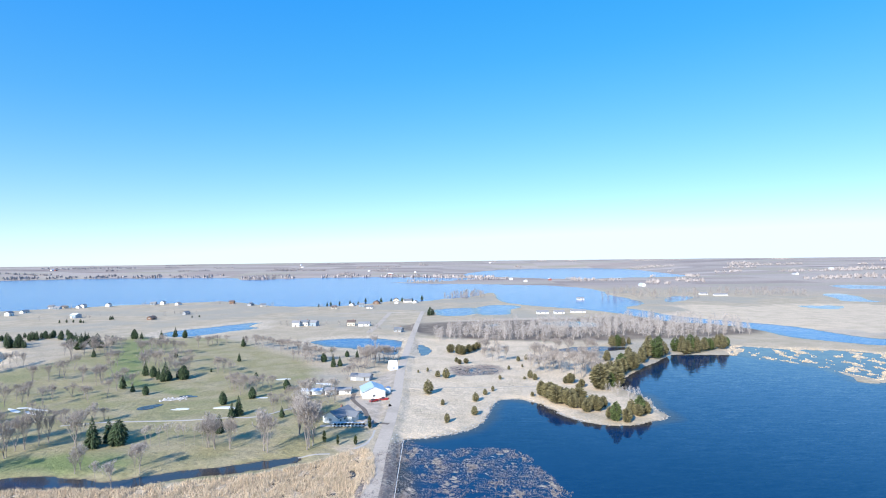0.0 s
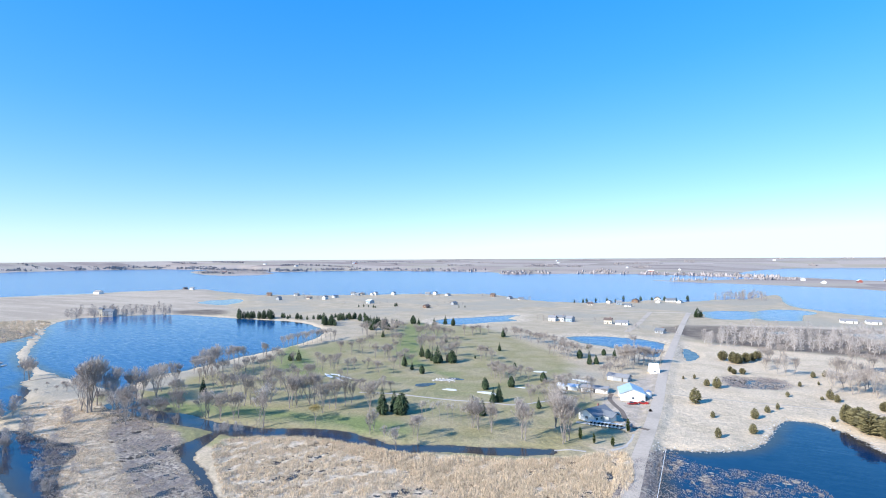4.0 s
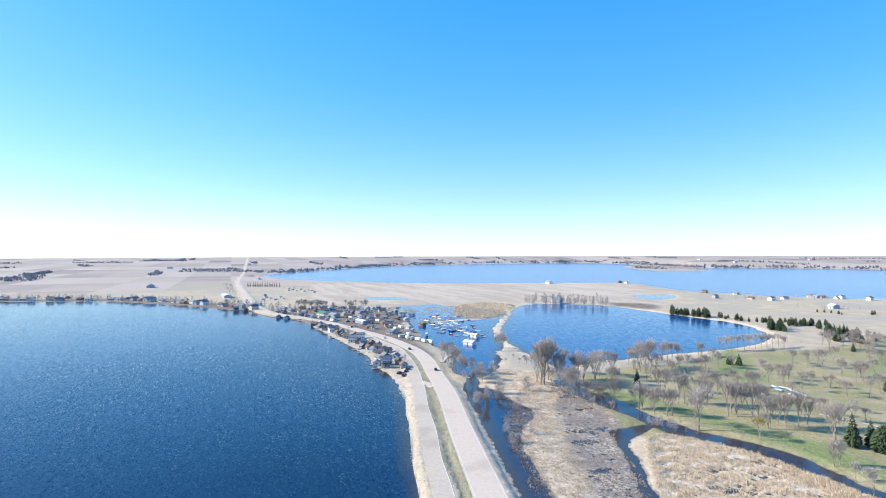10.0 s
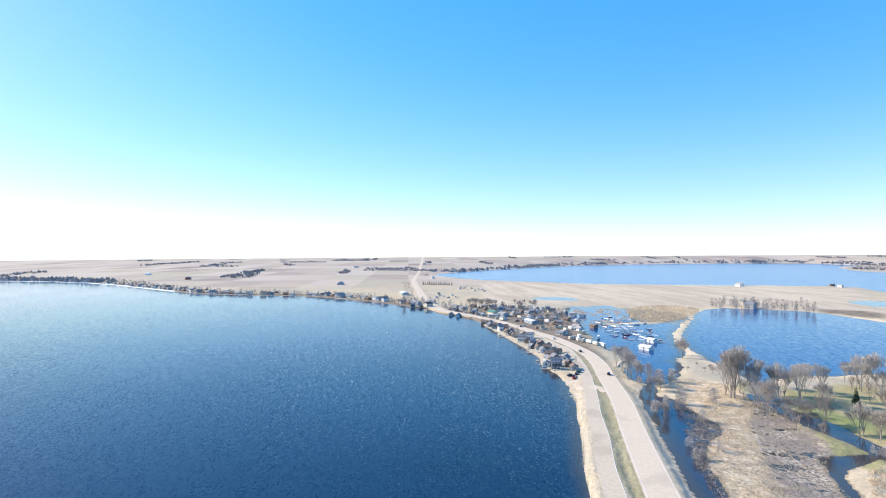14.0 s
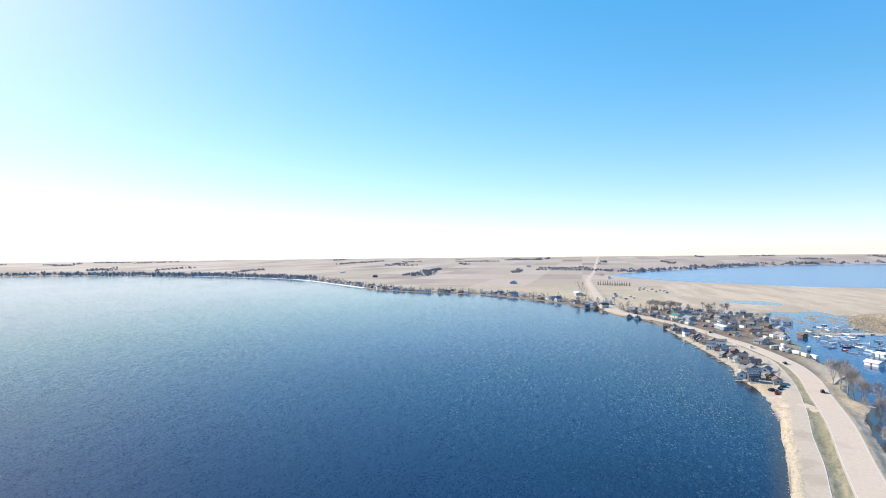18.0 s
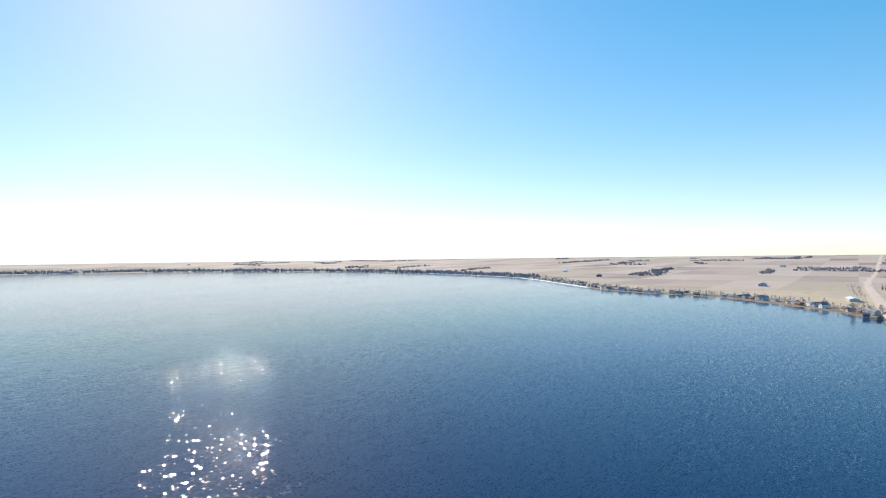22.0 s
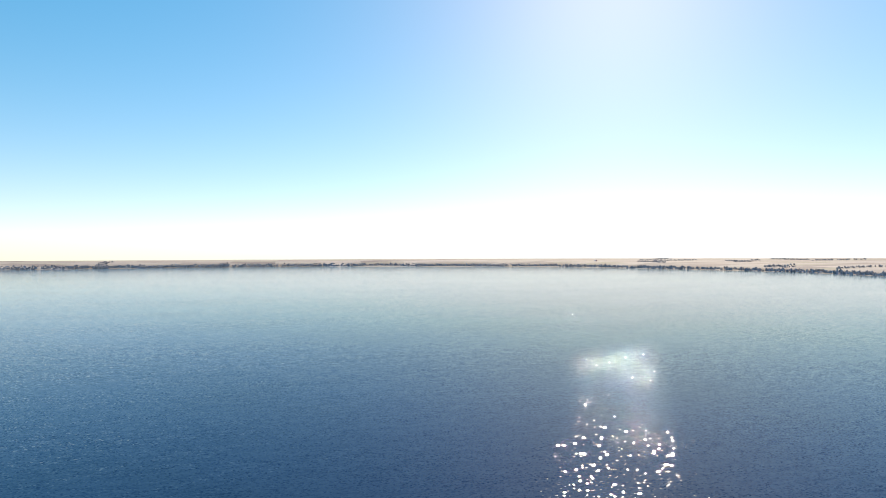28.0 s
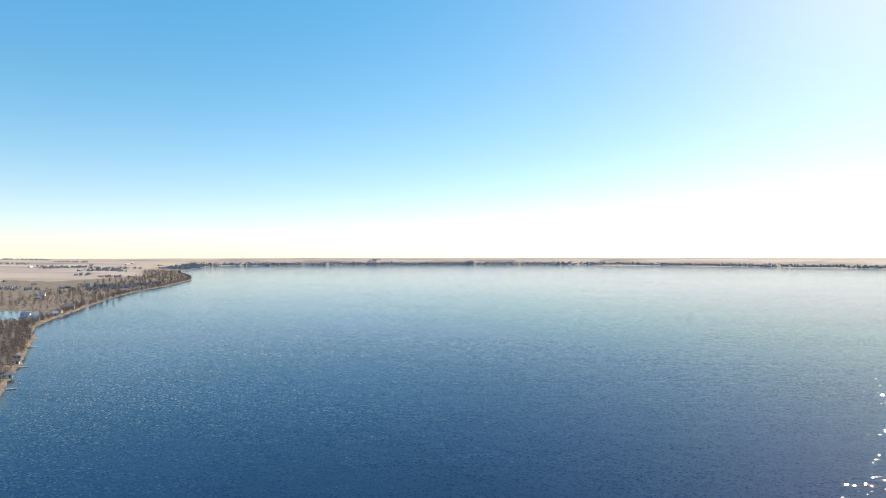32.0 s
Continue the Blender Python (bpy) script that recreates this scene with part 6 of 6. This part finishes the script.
def camper(x, y, turn, k):
    root = new("camper_trailer")
    L = 3.0 + 0.5 * (k % 3)
    bm = boxes((-1.15, 1.15, -L, L, 0.5, 2.9))
    bmesh.ops.bevel(bm, geom=bm.edges[:], offset=0.25, segments=2, affect="EDGES")
    part("body", bm, (W_WHITE, W_CREAM)[k % 2], root)
    part("stripe", boxes((-1.165, 1.165, -L * 0.9, L * 0.9, 1.05, 1.3)), W_BLUE, root)
    for u in (-1.4, 0.9):
        fr = part("window", ME_WINDOW_FRAME, None, root, at=pose(0, 0, 0, 0, 0, 90) @ pose(u, -1.15, 1.35))
        part("pane", ME_PANE, None, fr)
    for sx in (-1.0, 1.0):
        part("wheel", ME_TYRE, None, root, at=pose(sx, -0.3, 0.34))
    part("hitch", boxes((-0.06, 0.06, L, L + 1.0, 0.45, 0.55)), M_METAL, root)
    root.matrix_basis = pose(x, y, max(ground_z(x, y), 0.0), 0, 0, turn)
    tagged(root, ("white" if k % 2 == 0 else "cream") + " camper trailer parked at the flooded resort", "camper", "campers at the resort")


rng = random.Random(83)
for k, (x, y) in enumerate(listed("-448,149 -441,152 -436,156 -455,146 -462,144 -470,142 -478,150 -501,161 -474,166 -623,100 -646,97 -610,104 -661,89 -520,150 -530,158 -540,150 -590,150 -606,142 -618,136 -630,128")):
    camper(x, y, rng.choice((20, 60, 95, 110)) + rng.uniform(-12, 12), k)


for k, (x, y) in enumerate(listed("-942,48 -984,56 -961,61 -929,67 -981,78 -947,81 -1158,109 -1181,119 -1140,123 -1178,135 -1115,135 -1152,147 -1128,151 -1225,116 -1241,128 -1084,150 -1026,56")):
    camper(x, y, 20 + (k % 3) * 30, k)
rng = random.Random(90)
lots = scatter("-784,60 -762,122 -740,190 -640,190 -560,165 -500,140 -560,118 -640,98 -700,72", 34, 91, 7)
for k, (x, y) in enumerate(lots):
    if to_line(np.array([[x, y]]), LINES["highway"], 40.0)[0] > 10:
        say = ("black", "white", "silver", "red")[k % 4]
        car(x, y, rng.uniform(0, 360), (P_BLACK, P_WHITE, P_SILVER, P_RED)[k % 4], say + " car parked in the flooded village", max(ground_z(x, y), 0.0), 4.6, 1.6, k % 3 == 0, "car", "cars parked in the village")


def boat(x, y, turn, k, z=0.0):
    """A small motor boat: hull, deck, console, outboard."""
    root = new("motor_boat")
    bm = bmesh.new()
    rows = []
    for yy, w, h in ((-2.6, 0.9, 0.7), (-0.5, 1.0, 0.72), (1.4, 0.8, 0.8), (2.8, 0.08, 0.95)):
        rows.append([bm.verts.new(p) for p in ((-w, yy, h), (-w * 0.6, yy, 0.0), (w * 0.6, yy, 0.0), (w, yy, h))])
    for a, b in zip(rows[:-1], rows[1:]):
        for i in range(3):
            bm.faces.new((a[i], a[i + 1], b[i + 1], b[i]))
    bm.faces.new(rows[0][::-1])
    part("hull", bm, (P_WHITE, P_SILVER, P_WHITE, P_RED)[k % 4], root)
    part("deck", boxes((-0.75, 0.75, -2.5, 1.6, 0.45, 0.52)), M_WOOD, root)
    part("console", boxes((-0.35, 0.35, -0.2, 0.3, 0.52, 1.15)), M_FRAME, root)
    part("outboard", boxes((-0.2, 0.2, -3.0, -2.6, 0.2, 1.1)), P_BLACK, root)
    root.matrix_basis = pose(x, y, z, 0, 0, turn)
    tagged(root, ("white", "silver", "white", "red")[k % 4] + " motor boat moored at the flooded resort", "boat", "boats at the flooded resort")


def dock(x, y, turn, n, label="grey wooden dock standing in the water", group="docks", z=0.35):
    root = new("dock")
    me = mesh_box("plank", M_WOOD, (-0.9, 0.9, -0.42, 0.42, 0, 0.08))
    for k in range(n):
        part("plank", me, None, root, at=pose(0, k * 0.9, 0.0))
    pm = mesh_box("pile", M_METAL, (-0.05, 0.05, -0.05, 0.05, -1.2, 0.7))
    for k in range(0, n, 4):
        for sx in (-0.95, 0.95):
            part("pile", pm, None, root, at=pose(sx, k * 0.9, 0))
    root.matrix_basis = pose(x, y, z, 0, 0, turn)
    return tagged(root, label, "dock", group)


def shore_dock(line, i, label, group, n=8):
    """A dock that runs out from the shore at point i of an outline."""
    p, d = line[i], line[i + 1] - line[i - 1]
    out = Vector((-d[1], d[0], 0)).normalized()
    dock(p[0] - out.x * 1.5, p[1] - out.y * 1.5, math.degrees(math.atan2(-out.x, out.y)), n, label, group)


def boat_lift(x, y, turn):
    """An aluminium boat lift with a canopy."""
    root = new("boat_lift")
    for sx in (-1.5, 1.5):
        for sy in (-2.5, 2.5):
            part("upright", boxes((sx - 0.06, sx + 0.06, sy - 0.06, sy + 0.06, -1, 2.4)), M_METAL, root)
    part("canopy", gable_roof(6.4, 3.0, 2.3, 0.5, 0.1, 0.1), (W_WHITE, W_BLUE)[int(x) % 2], root, at=pose(0, 0, 0, 0, 0, 90))
    part("cradle", boxes((-1.5, 1.5, -1.6, -1.45, 0.2, 0.35), (-1.5, 1.5, 1.45, 1.6, 0.2, 0.35)), M_METAL, root)
    root.matrix_basis = pose(x, y, 0.0, 0, 0, turn)
    tagged(root, "aluminium boat lift with canopy standing in floodwater", "boat lift", "boat lifts in the flood")


rng = random.Random(84)
flood = scatter("-440,190 -470,185 -520,190 -580,200 -640,230 -620,260 -560,250 -500,225 -450,215", 78, 85, 6.5)
for k, (x, y) in enumerate(flood):
    if k % 5 < 2:
        boat(x, y, rng.uniform(0, 360), k)
    elif k % 5 == 2:
        dock(x, y, rng.uniform(0, 180), 9, "grey wooden dock adrift in the flooded harbour", "docks in the flooded harbour")
    else:
        boat_lift(x, y, rng.choice((20, 110)) + rng.uniform(-10, 10))

# ---- cabins along the highway shore ----
CABINS = "-360,97 -372,98 -384,103 -396,102 -411,101 -423,100 -438,99 -456,99 -470,98 -484,96 -499,94 -514,92 -530,89 -547,86 -566,84 -586,81 -661,60 -675,52 -785,6 -768,18 -378,109 -404,110 -430,110 -447,108 -478,106 -492,104 -523,98 -540,95 -556,92"
rng = random.Random(86)
bay = resample(SHORES["south_lake"][17:38], 7.0)
more = []
for (x, y), (u, v) in zip(bay, np.gradient(bay, axis=0)):
    n, q = math.hypot(u, v), rng.uniform(4, 17)
    p = (x + v / n * q, y - u / n * q)
    if all(math.hypot(p[0] - c[0], p[1] - c[1]) > 6.5 for c in listed(CABINS)) and to_line(np.array([p]), LINES["highway"], 40.0)[0] > 11:
        more.append(p)
for k, (x, y) in enumerate(listed(CABINS) + more):
    wall, roof, say = ((W_DARK, R_SLATE, "dark two-storey lake cabin with slate roof"), (W_WHITE, R_SLATE, "white lake cabin with dark roof"), (W_BROWN, R_BROWN, "brown lake cabin with brown roof"), (W_DARK, R_SLATE, "dark lake cabin with dark roof"), (W_GREY, R_BROWN, "grey lake cabin with brown roof"))[0 if k == 0 else 1 + (k * 3) % 4]
    t = -10 + rng.uniform(-28, 28)
    house("lake_cabin", x, y, t + (90 if k % 3 == 0 else 0), rng.uniform(4.8, 7), rng.uniform(3.8, 4.8), 4.2 if k % 6 == 0 else 2.3, 1.4, wall, roof, say + " on the shore", "cabin", "cabins along the highway shore", windows=3, floors=2 if k % 6 == 0 else 1, porch=k % 2 == 0, chimney=k % 3 == 1)
    if k % 2 == 0 and k < 17:
        i = int(np.argmin(np.hypot(*(SHORES["south_lake"][1:45] - (x, y)).T))) + 1
        shore_dock(SHORES["south_lake"], i, "pale wooden dock before a lake cabin", "docks before the cabins", 6)
part_deck = dock(-352, 91, 178, 7, "wide pale dock along the dark cabin", "docks before the cabins", 0.5)
house("boathouse", -362, 91, -12, 5, 4.5, 2.6, 1.3, W_WHITE, R_GREY, "white boathouse at the water's edge", "boathouse", windows=1, z=0.3)

# ---- the settled west shore and the southern cape ----
rng = random.Random(87)
west = resample(SHORES["south_lake"][3 * 13:3 * 20], 15.0)
slope_w = np.gradient(west, axis=0)
spots = []
for (x, y), (u, v) in zip(west, slope_w):
    n, s = math.hypot(u, v), rng.uniform(14, 24)
    if rng.random() < 0.88:
        spots.append((x + v / n * s, y - u / n * s, math.degrees(math.atan2(v, u))))
for k, (x, y, t) in enumerate(spots[:70]):
    wall, roof, say = HOUSE_LOOKS[(k * 5 + 1) % 6]
    house("shore_cabin", x, y, t + rng.choice((0, 0, 90)) + rng.uniform(-8, 8), rng.uniform(7.5, 11), rng.uniform(6, 8), rng.choice((2.7, 2.7, 4.6)), 2.1, wall, roof, say + " on the far shore", "cabin", "cabins on the west shore", windows=2, chimney=k % 4 == 0)
# smaller huts and sheds crowded behind the first row
for k in range(48):
    x, y, t = spots[(k * 7 + 3) % min(70, len(spots))]
    a = radians(t)
    q = rng.uniform(17, 40)
    x, y = x + math.sin(a) * q + math.cos(a) * rng.uniform(-7, 7), y - math.cos(a) * q + math.sin(a) * rng.uniform(-7, 7)
    if lie([(x, y)])[1][0] > 12:
        wall, roof, say = HOUSE_LOOKS[(k * 3) % 6]
        house("shore_hut", x, y, t + rng.choice((0, 90)), rng.uniform(5, 8), rng.uniform(4, 6), 2.4, 1.5, wall, roof, "small " + say.replace("house", "hut") + " behind the shore cabins", "hut", "huts behind the west shore", windows=0)
house("blue_warehouse", -1028, -8, 8, 40, 12, 4.2, 1.4, W_BLUE, R_WHITE, "long blue warehouse with white roof", "warehouse", windows=5)
house("farmhouse", -1400, -170, 0, 26, 14, 4.0, 3.5, W_BLUE, R_GREY, "blue farmhouse among field trees", "farmhouse", windows=3)
for k, (x, y) in enumerate(listed("572,-500 582,-519 591,-534 606,-555 614,-572 631,-596 654,-629 667,-650 366,-313 330,-277 385,-330 470,-414 849,-945 866,-976 835,-915 641,-561 869,-783 935,-851 1104,-1069 1081,-1032 1279,-1141")):
    wall, roof, say = HOUSE_LOOKS[(k * 5 + 3) % 6]
    small = 0.5 if 8 <= k < 12 else 1.0
    house("cape_house", x, y, 48 + rng.uniform(-15, 15), rng.uniform(9, 12) * small, 7 * small, 2.2 if small < 1 else rng.choice((2.9, 4.6)), 2.4 * small, wall, roof, say + " on the southern cape", "house", "houses on the cape", windows=2, chimney=k % 3 == 0, porch=k % 2 == 0)


for i in (137, 140, 133, 129):
    shore_dock(SHORES["south_lake"], i, "pale wooden dock on the cape shore", "docks on the cape")

# ---- farmsteads far out on the plain ----
rng, spots = random.Random(88), []
for k in range(90):
    a, r = radians(rng.uniform(-42, 232)), rng.uniform(1300, 4200)
    spots.append((-math.sin(a) * r, math.cos(a) * r))
zz, ll = lie(np.array(spots))
spots = [s for s, l in zip(spots, ll) if l > 30][:44]
for k, (x, y) in enumerate(spots):
    house("plain_farm", x, y, rng.choice((0, 90)), rng.uniform(14, 26), 10, 4.5, 3.2, W_WHITE if k % 3 else W_RED, R_WHITE if k % 2 else R_GREY, ("white" if k % 3 else "red") + " farm building far out on the plain", "farm building", "farms on the plain", windows=0, doors=0)
